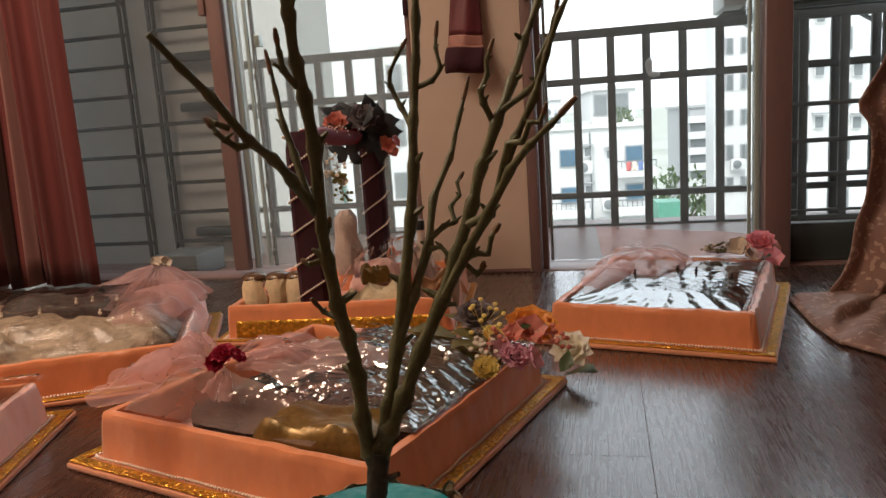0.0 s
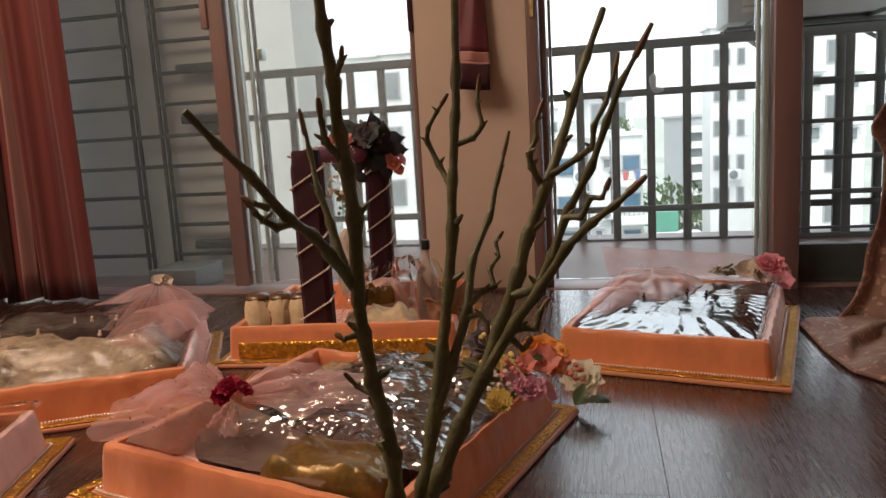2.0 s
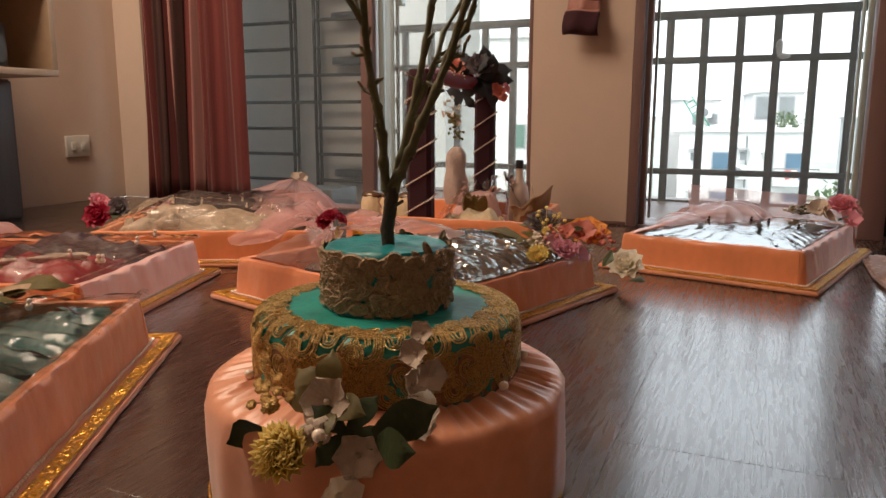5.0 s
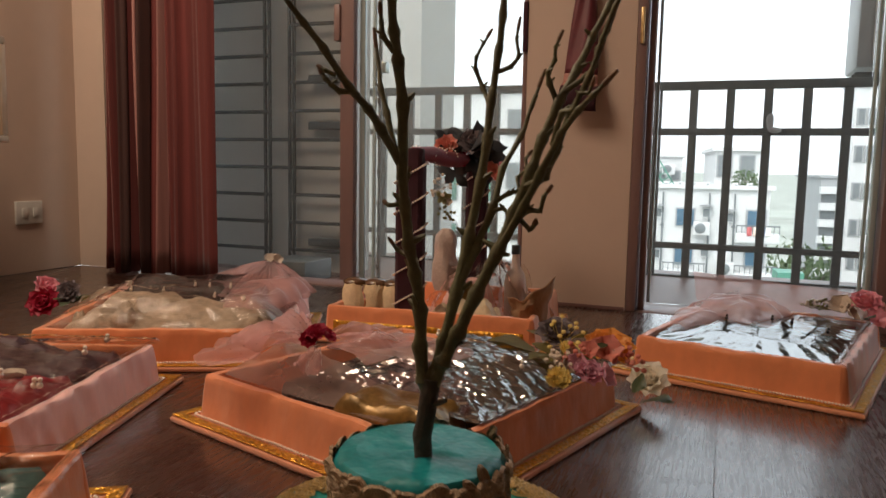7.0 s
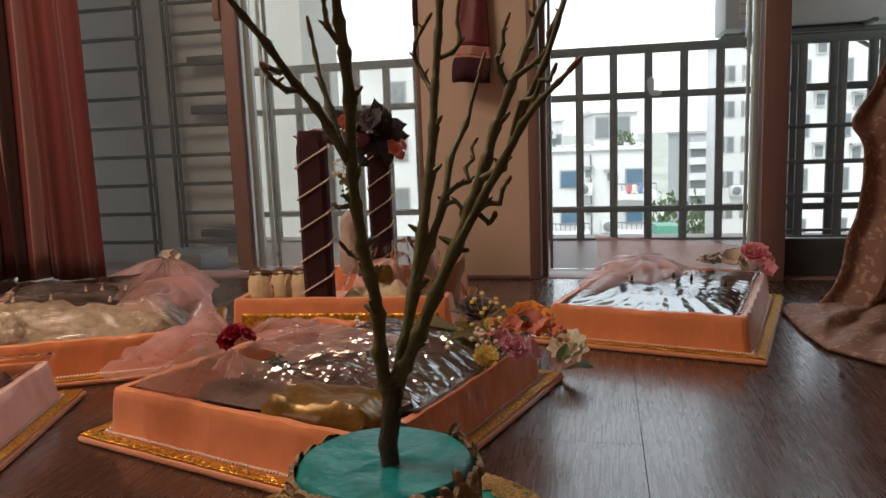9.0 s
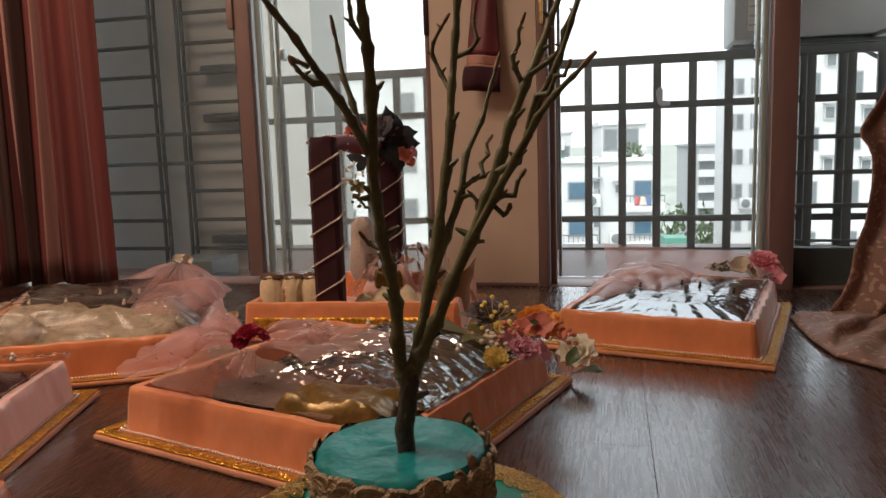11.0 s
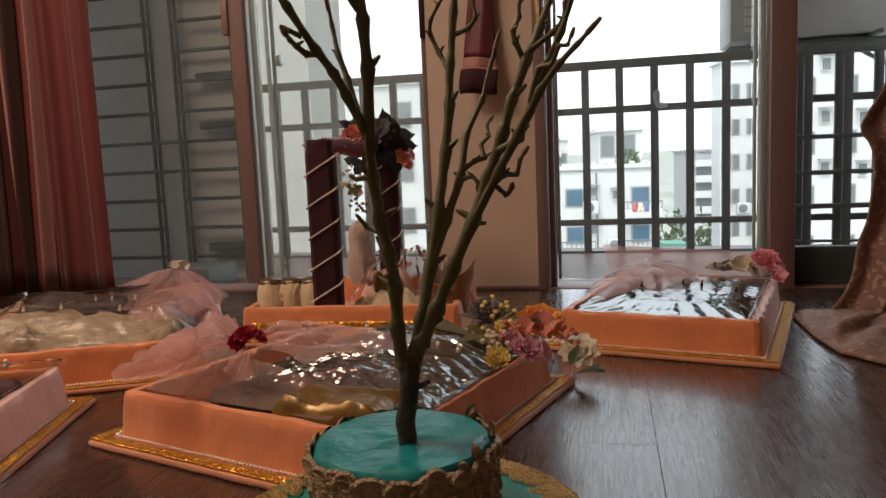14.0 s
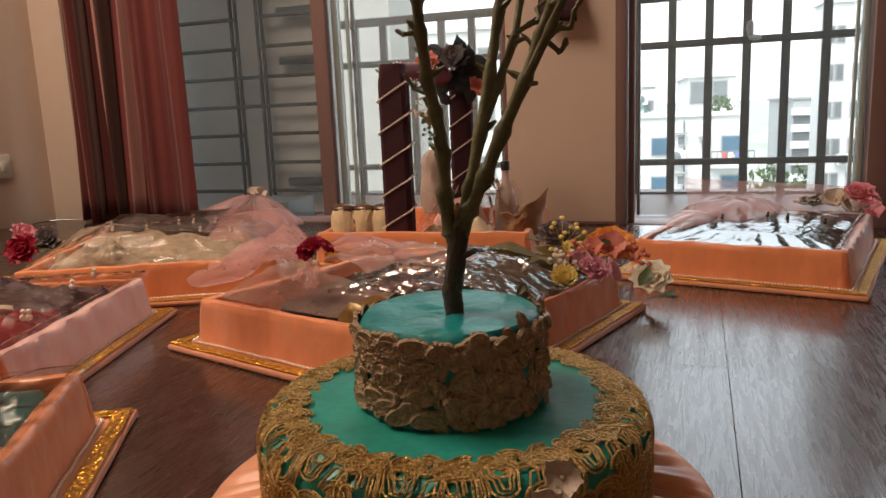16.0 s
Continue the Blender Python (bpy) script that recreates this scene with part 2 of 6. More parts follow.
PINK = mat("pink_satin", (0.94, 0.54, 0.49), 0.27, var=0.14, scale=9, bump=0.75, bscale=20, sheen=0.4, stretch=(1.4, 1.4, 0.5))
PEACH = mat("peach_satin", (0.74, 0.31, 0.17), 0.36, var=0.14, scale=10, bump=0.35, bscale=25, sheen=0.4)
LACEGOLD = sequined(mat("gold_sequin_trim", (0.62, 0.31, 0.04), 0.3, 0.75, var=0.55, scale=130), 430, 0.55)
PEARL = mat("cream_pearl", (0.88, 0.77, 0.66), 0.22, var=0.06, scale=80, coat=0.4)
TEAL = mat("teal_satin", (0.006, 0.21, 0.225), 0.36, var=0.35, scale=30, bump=1.0, bscale=34)
TEALG = mat("green_satin", (0.014, 0.26, 0.215), 0.42, var=0.3, scale=22, bump=0.3, bscale=30)
LACE = mat("bronze_embroidered_lace", (0.40, 0.285, 0.18), 0.45, 0.2, var=0.3, scale=120, bump=0.9, bscale=520)
GOLD = mat("gold_thread", (0.80, 0.46, 0.18), 0.32, 0.75, var=0.55, scale=420, bump=1.0, bscale=900)
FRINGE = mat("bronze_thread_fringe", (0.30, 0.165, 0.085), 0.42, 0.35, var=0.5, scale=70, bump=1.0, bscale=210, stretch=(1, 1, 0.22))
TIP = mat("brown_twig_tip", (0.16, 0.085, 0.04), 0.55, var=0.3, scale=90, bump=0.2, bscale=260)
TWIG = mat("olive_painted_twig", (0.106, 0.104, 0.047), 0.5, var=0.35, scale=90, bump=0.25, bscale=260)
BARK = mat("dark_brown_twig_stem", (0.055, 0.043, 0.032), 0.6, var=0.35, scale=60, bump=0.4, bscale=200)
VELVET = mat("maroon_velvet", (0.034, 0.003, 0.009), 0.9, var=0.2, scale=30, sheen=0.02, bump=0.1)
RIBBON = mat("crimson_ribbon", (0.17, 0.008, 0.022), 0.55, var=0.2, scale=30, sheen=0.03)
CURTAIN = mat("red_brown_curtain", (0.135, 0.021, 0.018), 0.8, var=0.35, scale=1.6, stretch=(14, 14, 0.3), sheen=0.15, bump=0.15, bscale=150)
CELLO = film("cellophane", (0.95, 0.94, 0.92), 0.88, 0.03, bump=0.10, bscale=8, stretch=(1, 2.4, 1))
CELLO2 = film("crinkled_cellophane", (0.94, 0.92, 0.89), 0.80, 0.03, bump=0.16, bscale=7, stretch=(1, 5, 1))
CELLO3 = film("thin_cellophane", (0.96, 0.95, 0.93), 0.26, 0.04, bump=0.2, bscale=9, stretch=(1, 3, 1))
DARKGLASS = film("shaded_door_glass", (0.955, 0.96, 0.96), 0.05, 0.02, bump=0.02, bscale=3)
TULLE = film("pink_tulle", (1, 0.96, 0.95), 0.06, 0.35, body=(0.90, 0.58, 0.57), body_amount=0.36)
ORGANZA = film("greyish_organza", (0.95, 0.9, 0.88), 0.1, 0.3, body=(0.60, 0.46, 0.41), body_amount=0.38)
WHITE = mat("white_petal", (0.90, 0.85, 0.74), 0.55, var=0.06, scale=40, thin=0.5)
CREAM = mat("cream_cloth", (0.53, 0.435, 0.35), 0.7, var=0.28, scale=34, bump=0.8, bscale=70)
HEAP = mat("cream_embroidered_cloth", (0.37, 0.28, 0.205), 0.7, var=0.45, scale=46, bump=0.9, bscale=90)
POUCH = mat("cream_yellow_cloth", (0.66, 0.52, 0.33), 0.55, var=0.2, scale=30, bump=0.5, bscale=60)
YELLOW = mat("yellow_petal", (0.95, 0.76, 0.30), 0.5, var=0.12, scale=60, thin=0.4)
ORANGE = mat("orange_petal", (0.86, 0.38, 0.08), 0.5, var=0.15, scale=60, thin=0.4)
MAUVE = mat("mauve_petal", (0.76, 0.40, 0.50), 0.5, var=0.15, scale=60, thin=0.4)
ROSEPINK = mat("pink_petal", (0.82, 0.34, 0.40), 0.5, var=0.18, scale=50, thin=0.4)
CORAL = mat("coral_petal", (0.72, 0.26, 0.2), 0.5, var=0.15, scale=60, thin=0.4)
REDROSE = mat("red_petal", (0.42, 0.014, 0.05), 0.55, var=0.2, scale=60, thin=0.4)
GREYROSE = mat("grey_lilac_petal", (0.22, 0.18, 0.19), 0.55, var=0.15, scale=60, thin=0.4)
LEAF = mat("dark_green_leaf", (0.035, 0.055, 0.02), 0.5, var=0.3, scale=40, bump=0.3)
OLIVE = mat("olive_leaf", (0.16, 0.13, 0.04), 0.55, var=0.3, scale=40, thin=0.4)
BLACKLEAF = mat("black_fabric_leaf", (0.018, 0.02, 0.025), 0.6, var=0.3, scale=40)
DARKCLOTH = mat("dark_brown_cloth", (0.045, 0.028, 0.024), 0.6, var=0.3, scale=20, bump=0.4, bscale=50)
TANCLOTH = mat("tan_cloth", (0.33, 0.21, 0.12), 0.65, var=0.2, scale=14, bump=0.4, bscale=45)
GOLDPACK = mat("gold_brown_foil", (0.20, 0.115, 0.03), 0.28, 0.35, var=0.5, scale=25, bump=0.5, bscale=30)
MAROON = mat("maroon_silk", (0.25, 0.018, 0.024), 0.4, var=0.3, scale=12, bump=0.4, bscale=35)
DARKPLUM = mat("dark_plum_cloth", (0.05, 0.012, 0.018), 0.6, var=0.3, scale=14, bump=0.3)
DARKTEAL = mat("dark_teal_cloth", (0.045, 0.11, 0.108), 0.5, var=0.3, scale=14, bump=0.3)
CABINET = mat("dark_cabinet_wood", (0.05, 0.028, 0.02), 0.4, var=0.3, scale=6, stretch=(6, 6, 0.6))
SHELFWOOD = mat("light_shelf_board", (0.46, 0.33, 0.22), 0.5, var=0.12, scale=5)
BLACK = mat("black_plastic", (0.015, 0.015, 0.016), 0.4, var=0.1)
PLASTIC = mat("off_white_plastic", (0.62, 0.6, 0.55), 0.4, var=0.05)
CONC = [mat("white_building_paint", (0.60, 0.605, 0.60), 0.85, var=0.05, scale=0.4),
        mat("grey_building_paint", (0.33, 0.34, 0.345), 0.85, var=0.06, scale=0.4)]
PANE = mat("blue_window_pane", (0.065, 0.13, 0.19), 0.15, var=0.2, scale=0.8)
GREENPANE = mat("green_shutter", (0.07, 0.24, 0.17), 0.5, var=0.2, scale=0.8)
GREYPANE = mat("grey_window_pane", (0.16, 0.175, 0.18), 0.3, var=0.2, scale=0.8)
DARKGREEN = mat("dull_green_shutter", (0.05, 0.13, 0.10), 0.5, var=0.2, scale=0.8)
GROUND = mat("hazy_town_ground", (0.3, 0.32, 0.28), 0.9, var=0.3, scale=0.05)
FOLIAGE = mat("tree_foliage", (0.06, 0.10, 0.035), 0.7, var=0.4, scale=2)


def brocade():
    m = mat("brown_floral_brocade", (0.21, 0.108, 0.082), 0.6, var=0.25, scale=12, bump=0.25, bscale=200, sheen=0.2)
    n, l = m.node_tree.nodes, m.node_tree.links
    b = n["Principled BSDF"]
    tc, v, nz = n.new("ShaderNodeTexCoord"), n.new("ShaderNodeTexVoronoi"), n.new("ShaderNodeTexNoise")
    nz.inputs["Scale"].default_value, nz.inputs["Detail"].default_value = 16, 3
    mv = n.new("ShaderNodeVectorMath")
    mv.operation = "MULTIPLY_ADD"
    mv.inputs[1].default_value = (0.13, 0.13, 0.13)
    l.new(tc.outputs["Object"], nz.inputs["Vector"])
    l.new(nz.outputs["Color"], mv.inputs[0])
    l.new(tc.outputs["Object"], mv.inputs[2])
    v.inputs["Scale"].default_value = 40
    l.new(mv.outputs["Vector"], v.inputs["Vector"])
    mk = n.new("ShaderNodeValToRGB")
    mk.color_ramp.elements[0].position, mk.color_ramp.elements[1].position = 0.30, 0.36
    mk.color_ramp.elements[0].color, mk.color_ramp.elements[1].color = (1, 1, 1, 1), (0, 0, 0, 1)
    l.new(v.outputs["Distance"], mk.inputs["Fac"])
    mx = n.new("ShaderNodeMix")
    mx.data_type = "RGBA"
    l.new(mk.outputs["Color"], mx.inputs["Factor"])
    src = b.inputs["Base Color"].links[0].from_socket
    l.new(src, mx.inputs[6])
    mx.inputs[7].default_value = (0.37, 0.235, 0.18, 1)
    l.new(mx.outputs[2], b.inputs["Base Color"])
    return m


BROCADE = brocade()


# ---- the room ----
def wall_piece(name, x0, x1, y0, y1, z0, z1, material=None, label="cream painted plaster wall"):
    return solid(name, boxed(x0, x1, y0, y1, z0, z1), material or WALL, ROOM, label, "wall", kind="structure", smooth=False)


XL, XR, YB, HC, YO = -2.3, 2.2, -4.6, 2.6, 0.14
wall_piece("wall_west", XL - 0.15, XL, YB - 0.15, YO, 0, HC)
wall_piece("wall_east", XR, XR + 0.15, YB - 0.15, YO, 0, HC)
wall_piece("wall_south", XL, XR, YB - 0.15, YB, 0, HC)
wall_piece("wall_north_corner", XL, -2.14, 0, YO, 0, HC)
wall_piece("wall_north_pier", -0.335, 0.012, -0.004, YO, 0, HC)
wall_piece("wall_north_end", 1.75, XR, 0, YO, 0, HC)
wall_piece("wall_north_head_left", -2.14, -0.335, 0.003, YO, 2.05, HC)
wall_piece("wall_north_head_right", 0.012, 1.75, 0.003, YO, 2.05, HC)
solid("ceiling", boxed(XL - 0.15, XR + 0.15, YB - 0.15, YO, HC, HC + 0.12), CEIL, ROOM, "white painted room ceiling", "ceiling", kind="structure", smooth=False)
solid("baseboard", boxed(-0.333, 0.010, -0.012, -0.005, 0, 0.012, 0.002), FRAME, ROOM, "thin brown skirting at the foot of the pier", "baseboard", kind="structure")

# floor slab below the planks, balcony floor, unseen slab added above as shade
floor = solid("floor", boxed(XL - 0.15, XR + 0.15, YB - 0.15, 0.0, -0.12, -0.006), mat("dark_joint", (0.02, 0.012, 0.009), 0.4), ROOM,
              "dark brown wood plank floor with a satin sheen", "floor", kind="structure", smooth=False)
solid("balcony_floor", boxed(-2.45, 2.35, 0.0, 1.4, -0.14, -0.04), TILE, ROOM, "pinkish tiled balcony floor", "floor", kind="structure", smooth=False)
solid("unseen_balcony_slab", boxed(-2.45, 2.35, YO, 1.4, 2.45, 2.6), CEIL, ROOM, "white unseen slab added over the balcony for shade", "ceiling", kind="structure", smooth=False)


def window_unit(name, label, bars, panes, sill):
    """Window or door frame set: bars = (name, x0, x1, y0, y1, z0, z1, material), panes = (x0, x1, y, z0, z1)."""
    th = thing(name, ROOM, label, "window", kind="structure")
    for nm, x0, x1, y0, y1, z0, z1, ma in bars:
        part(nm, boxed(x0, x1, y0, y1, z0, z1, 0.004), ma, th)
    for x0, x1, y, z0, z1 in panes:
        ob = part("pane", boxed(x0, x1, y - 0.003, y + 0.003, z0, z1), DARKGLASS if x0 > 0.7 else DUSTYGLASS if -1 < x0 < 0 else GLASS, th, "clear glass pane", smooth=False)
        ob.visible_shadow = False
    part("sill", boxed(*sill, 0.004), FRAME, th)
    return th


w1 = window_unit("window_1", "brown framed sliding glass door, partly slid open beside the pier",
                 [("jamb", -0.352, -0.337, 0.0, 0.12, 0.0, 2.05, FRAME), ("jamb", -2.14, -2.09, 0.02, 0.12, 0.0, 2.05, FRAME),
                  ("stile", -1.048, -0.992, 0.03, 0.065, 0.02, 2.0, FRAME), ("glass_edge", -0.988, -0.966, 0.07, 0.085, 0.02, 2.0, ALU),
                  ("stile", -0.945, -0.932, 0.09, 0.105, 0.02, 2.0, ALU), ("stile", -0.927, -0.915, 0.1, 0.115, 0.02, 2.0, GRILLE),
                  ("head", -2.09, -0.352, 0.02, 0.12, 2.0, 2.05, FRAME)],
                 [(-2.08, -1.05, 0.048, 0.03, 2.0), (-0.96, -0.355, 0.078, 0.03, 2.0)], (-2.14, -0.337, 0.0, 0.13, -0.03, 0.004))
part("latch", boxed(-0.905, -0.885, 0.075, 0.11, 0.79, 0.83, 0.004), ALU, w1, "grey slider latch")
part("handle_plate", boxed(-1.07, -1.045, 0.02, 0.045, 0.9, 1.03, 0.004), FRAME, w1)
for z in (0.06, 0.16, 0.3, 0.42, 0.55, 0.68):
    part("hook", boxed(-0.924, -0.908, 0.085, 0.099, z, z + 0.022, 0.003), GRILLE, w1)
w2 = window_unit("window_2", "brown framed glass balcony door with a wide mauve post",
                 [("jamb", 0.014, 0.045, -0.012, 0.12, 0.0, 2.05, FRAME), ("stile", 0.049, 0.068, 0.02, 0.06, 0.0, 2.0, FRAME),
                  ("glass_edge", 0.072, 0.082, 0.07, 0.085, 0.02, 2.0, ALU), ("glass_edge", 0.676, 0.686, 0.05, 0.066, 0.02, 2.0, ALU),
                  ("stile", 0.690, 0.706, 0.02, 0.066, 0.02, 2.0, ALU), ("post", 0.710, 0.782, -0.03, 0.08, 0.0, 2.05, FRAME),
                  ("jamb", 1.70, 1.75, 0.0, 0.12, 0.0, 2.05, FRAME), ("head", 0.045, 1.70, 0.02, 0.12, 2.0, 2.05, FRAME)],
                 [(0.083, 0.675, 0.075, 0.02, 2.0), (0.784, 1.70, 0.04, 0.02, 2.0), (0.784, 1.70, 0.09, 0.02, 2.0)], (0.014, 1.75, 0.0, 0.13, -0.03, 0.003))
for x, z0, z1 in ((0.03, 0.84, 0.95), (0.03, 1.25, 1.36)):
    hb = bmesh.new()
    box(hb, x - 0.006, x + 0.006, -0.018, -0.011, z0, z1, bevel=0.002)
    tube(hb, [(x + 0.002, -0.017, z0), (x + 0.002, -0.017, z1)], 0.004)
    part("hinge", hb, BRASS, w2, "worn brass hinge")
part("bottom_rail", boxed(0.786, 1.698, 0.045, 0.085, 0.004, 0.12, 0.004), mat("dark_green_grey_rail", (0.06, 0.072, 0.07), 0.4, var=0.15, scale=8), w2, "dark green-grey bottom rail")
part("lock_plate", boxed(-0.352, -0.336, -0.010, 0.0, 0.83, 0.99, 0.003), VELVET, w1, "dark metal strike plate")

# ---- balcony railing ----
RY = 1.2
rail = thing("balcony_railing", ROOM @ pose(0, RY, 0), "dark painted steel balcony railing of flat bars", "railing", kind="structure")
for nm, z0, z1, x0, x1 in (("top_rail", 0.822, 0.862, -2.4, 2.3), ("cross_rail", 0.618, 0.650, -2.4, 2.3), ("lower_rail", 0.093, 0.122, -2.4, 2.3), ("bottom_rail", -0.05, -0.03, -2.4, 2.3)):
    part(nm, boxed(x0, x1, -0.014, 0.014, z0, z1, 0.003), IRON, rail)
xs, x = [], 0.139 - 16 * 0.1565
while x < 2.3:
    xs.append(x)
    x += 0.1565
for x in xs:
    if x > -2.4:
        part("post", boxed(x - 0.018, x + 0.018, -0.0125, 0.0125, -0.04, 0.84, 0.003), IRON, rail)
side = thing("grille_panel", ROOM @ pose(0, RY - 0.06, 0), "dark steel grille panel with close cross bars", "grille", kind="structure")
for z0, z1 in ((0.455, 0.475), (0.299, 0.319), (0.15, 0.172), (0.0, 0.012), (-0.04, -0.015)):
    part("cross_bar", boxed(0.99, 2.2, -0.01, 0.01, z0, z1, 0.003), IRON, side)
for x in (1.0, 1.094, 1.254, 1.414, 1.574, 1.74):
    part("upright", boxed(x - 0.018, x + 0.018, -0.009, 0.009, -0.04, 0.82, 0.003), IRON, side)
solid("kerb_panel", boxed(0.98, 2.3, RY - 0.02, RY + 0.03, -0.18, -0.05, 0.004), GREYWALL, ROOM, "grey kerb below the railing", "kerb", kind="structure")

# grey return wall of the balcony with its paired window grille
solid("balcony_return_wall", boxed(-2.45, -1.27, 0.56, 0.72, -0.1, 2.45), GREYWALL, ROOM, "grey rendered return wall of the balcony", "wall", kind="structure", smooth=False)
gr = thing("window_grille", ROOM @ pose(0, 0.5, 0), "dark steel window grille of paired uprights and cross bars", "grille", kind="structure")
for x in (-1.693, -1.668, -1.563, -1.540, -2.1, -1.29):
    part("upright", boxed(x - 0.007, x + 0.007, -0.006, 0.006, -0.08, 2.1, 0.002), GRILLE, gr)
for k in range(16):
    z = 0.06 + 0.1255 * k
    zz = z + 0.003
    if k in (4, 3):
        part("cross_bar", boxed(-2.1, -1.29, -0.0055, 0.0055, z - 0.008, z + 0.008, 0.002), GRILLE, gr)
    else:
        part("cross_bar", boxed(-2.1, -1.668, -0.0055, 0.0055, z - 0.008, z + 0.008, 0.002), GRILLE, gr)
        part("cross_bar", boxed(-1.563, -1.29, -0.0055, 0.0055, zz - 0.008, zz + 0.008, 0.002), GRILLE, gr)
# stubs at rail height model the railing's blurred reflection in the glass
for z in (0.1, 0.625, 0.83):
    part("bracket", boxed(-1.47, -1.27, 0.0, 0.05, z - 0.018, z + 0.018, 0.006), GRILLE, gr)
solid("storage_box", boxed(-1.50, -1.30, 0.2, 0.42, -0.04, 0.05, 0.006), IRON, ROOM, "low grey box standing on the balcony floor", "box")

# air conditioner on brackets outside the railing
ac = thing("air_conditioner", ROOM @ pose(0.80, 1.33, 0.90), "grey outdoor air conditioner unit on steel brackets", "air conditioner")
part("casing", boxed(0.0, 0.95, 0.0, 0.34, 0.02, 0.56, 0.012), mat("ac_grey_casing", (0.42, 0.43, 0.43), 0.5, var=0.1, scale=8), ac)
part("panel", boxed(0.06, 0.13, -0.006, 0.0, 0.06, 0.52, 0.003), PLASTIC, ac)
for k in range(10):
    part("louvre", boxed(0.065, 0.125, -0.009, -0.006, 0.08 + 0.042 * k, 0.09 + 0.042 * k), GREYWALL, ac)
for x in (0.1, 0.6):
    bm = tube(bmesh.new(), [(x, 0.3, 0.01), (x, -0.12, 0.01)], 0.012, 4)
    tube(bm, [(x, 0.28, -0.0), (x + 0.08, -0.1, -0.16)], 0.01, 4)
    part("bracket", bm, IRON, ac)
bm = tube(bmesh.new(), [(0.12, -0.01, 0.0), (0.14, -0.03, 0.1), (0.14, -0.03, 0.4)], 0.012, 8)
part("pipe", bm, BLACK, ac)
part("drain_cover", boxed(0.2, 0.62, 0.03, 0.27, 0.005, 0.02, 0.004), IRON, ac)
for k in range(4):
    part("tie_bar", boxed(0.0, 0.95, 0.02 + 0.085 * k, 0.035 + 0.085 * k, -0.012 - 0.004 * (k % 2), 0.004, 0.002), IRON, ac)


# ---- the town outside ----
def building(x0, x1, y0, y1, top, label, wins, ma=0, bands=0, parapet=0.5, pane=None):
    """Block of flats: wins = (column xs, row zs, width, height)."""
    th = thing("apartment_building", pose(0, y0, 0), label, "building", "apartment buildings in the town")
    part("wall", boxed(x0, x1, 0, y1 - y0, -14, top), CONC[ma], th, smooth=False)
    part("roof", boxed(x0 - 0.15, x1 + 0.15, -0.15, y1 - y0 + 0.15, top, top + parapet * 0.3), CONC[ma], th, smooth=False)
    if wins:
        cols, zs, w, h = wins
        for x in cols:
            for z in zs:
                wi = part("window", boxed(x - w / 2 - 0.06, x + w / 2 + 0.06, -0.06, 0.02, z - h / 2 - 0.06, z + h / 2 + 0.06), CONC[1 - ma], th, smooth=False)
                part("pane", boxed(x - w / 2, x + w / 2, -0.09, -0.05, z - h / 2, z + h / 2), pane or PANE, wi, smooth=False)
    for k in range(bands):
        z = top - 0.55 - 1.05 * k
        part("balcony", boxed(x0 - 0.1, x1 + 0.1, -0.5, 0, z - 0.45, z), CONC[0], th, smooth=False)
        # flat grey panel carries the dark of a recess under each balcony
        part("recess_shade", boxed(x0 + 0.05, x1 - 0.05, -0.03, 0.0, z - 1.0, z - 0.5), GREYPANE, th, smooth=False)
    return th


building(0.2, 4.75, 30, 38, -0.15, "white apartment block with blue windows and a roof parapet", ([1.75, 4.3], [-1.25, -2.75, -4.2], 0.62, 0.62))
building(2.9, 4.7, 32, 38, 1.35, "white rooftop block with dark window openings", ([3.25, 4.1], [0.75], 0.5, 0.8), pane=GREYPANE)
building(-0.6, 1.9, 38, 44, 1.2, "far white block with small openings", ([0.9, 1.6], [0.3], 0.35, 0.4), pane=GREYPANE)
building(8.75, 10.6, 36, 37.6, 4.3, "tall white block with narrow recessed windows", ([9.05, 9.45, 10.1], [3.0, 1.4, -0.2, -1.8, -3.3], 0.24, 0.62), pane=GREYPANE)
building(10.2, 13.4, 31, 32.4, 5.2, "white block with slatted windows", ([10.75, 12.3], [2.6, 0.5, -1.6, -3.6], 0.7, 0.8), pane=GREYPANE)
building(11.0, 13.5, 52, 60, 0.3, "far grey block with stacked balconies", None, ma=1, bands=8)
building(-8.6, -5.35, 30, 40, 3.5, "white block with dull green shuttered windows", ([-7.6, -6.1], [-0.4, -2.3], 0.5, 0.9), pane=DARKGREEN)
building(-5.3, -2.2, 29.5, 40, 3.5, "white block with grey louvred windows", ([-4.9, -3.4], [2.3, 0.2, -1.9], 0.5, 0.95), pane=GREYPANE)
building(5.6, 7.4, 26, 30, -4.4, "low green roofed shed", None, ma=0)
part("awning", boxed(4.55, 5.35, -0.8, 0.3, -3.45, -2.75), GREENPANE, building(4.9, 6.5, 27, 29, -4.0, "low block under a green awning", None), "green awning")


wing = thing("apartment_building", ROOM @ pose(-2.39, 4.0, 0), "pale plain wing of the neighbouring block close by", "building", "apartment buildings in the town")
# render colour greyed so the wing reads as its shaded side
part("wall", boxed(-5.0, 0.0, 0.0, 0.9, -14, 7.0), mat("pale_render_shaded", (0.34, 0.33, 0.31), 0.8, var=0.06, scale=3, bump=0.15, bscale=60), wing, smooth=False)
part("roof", boxed(-5.1, 0.1, -0.1, 1.0, 7.0, 7.2), CONC[1], wing, smooth=False)


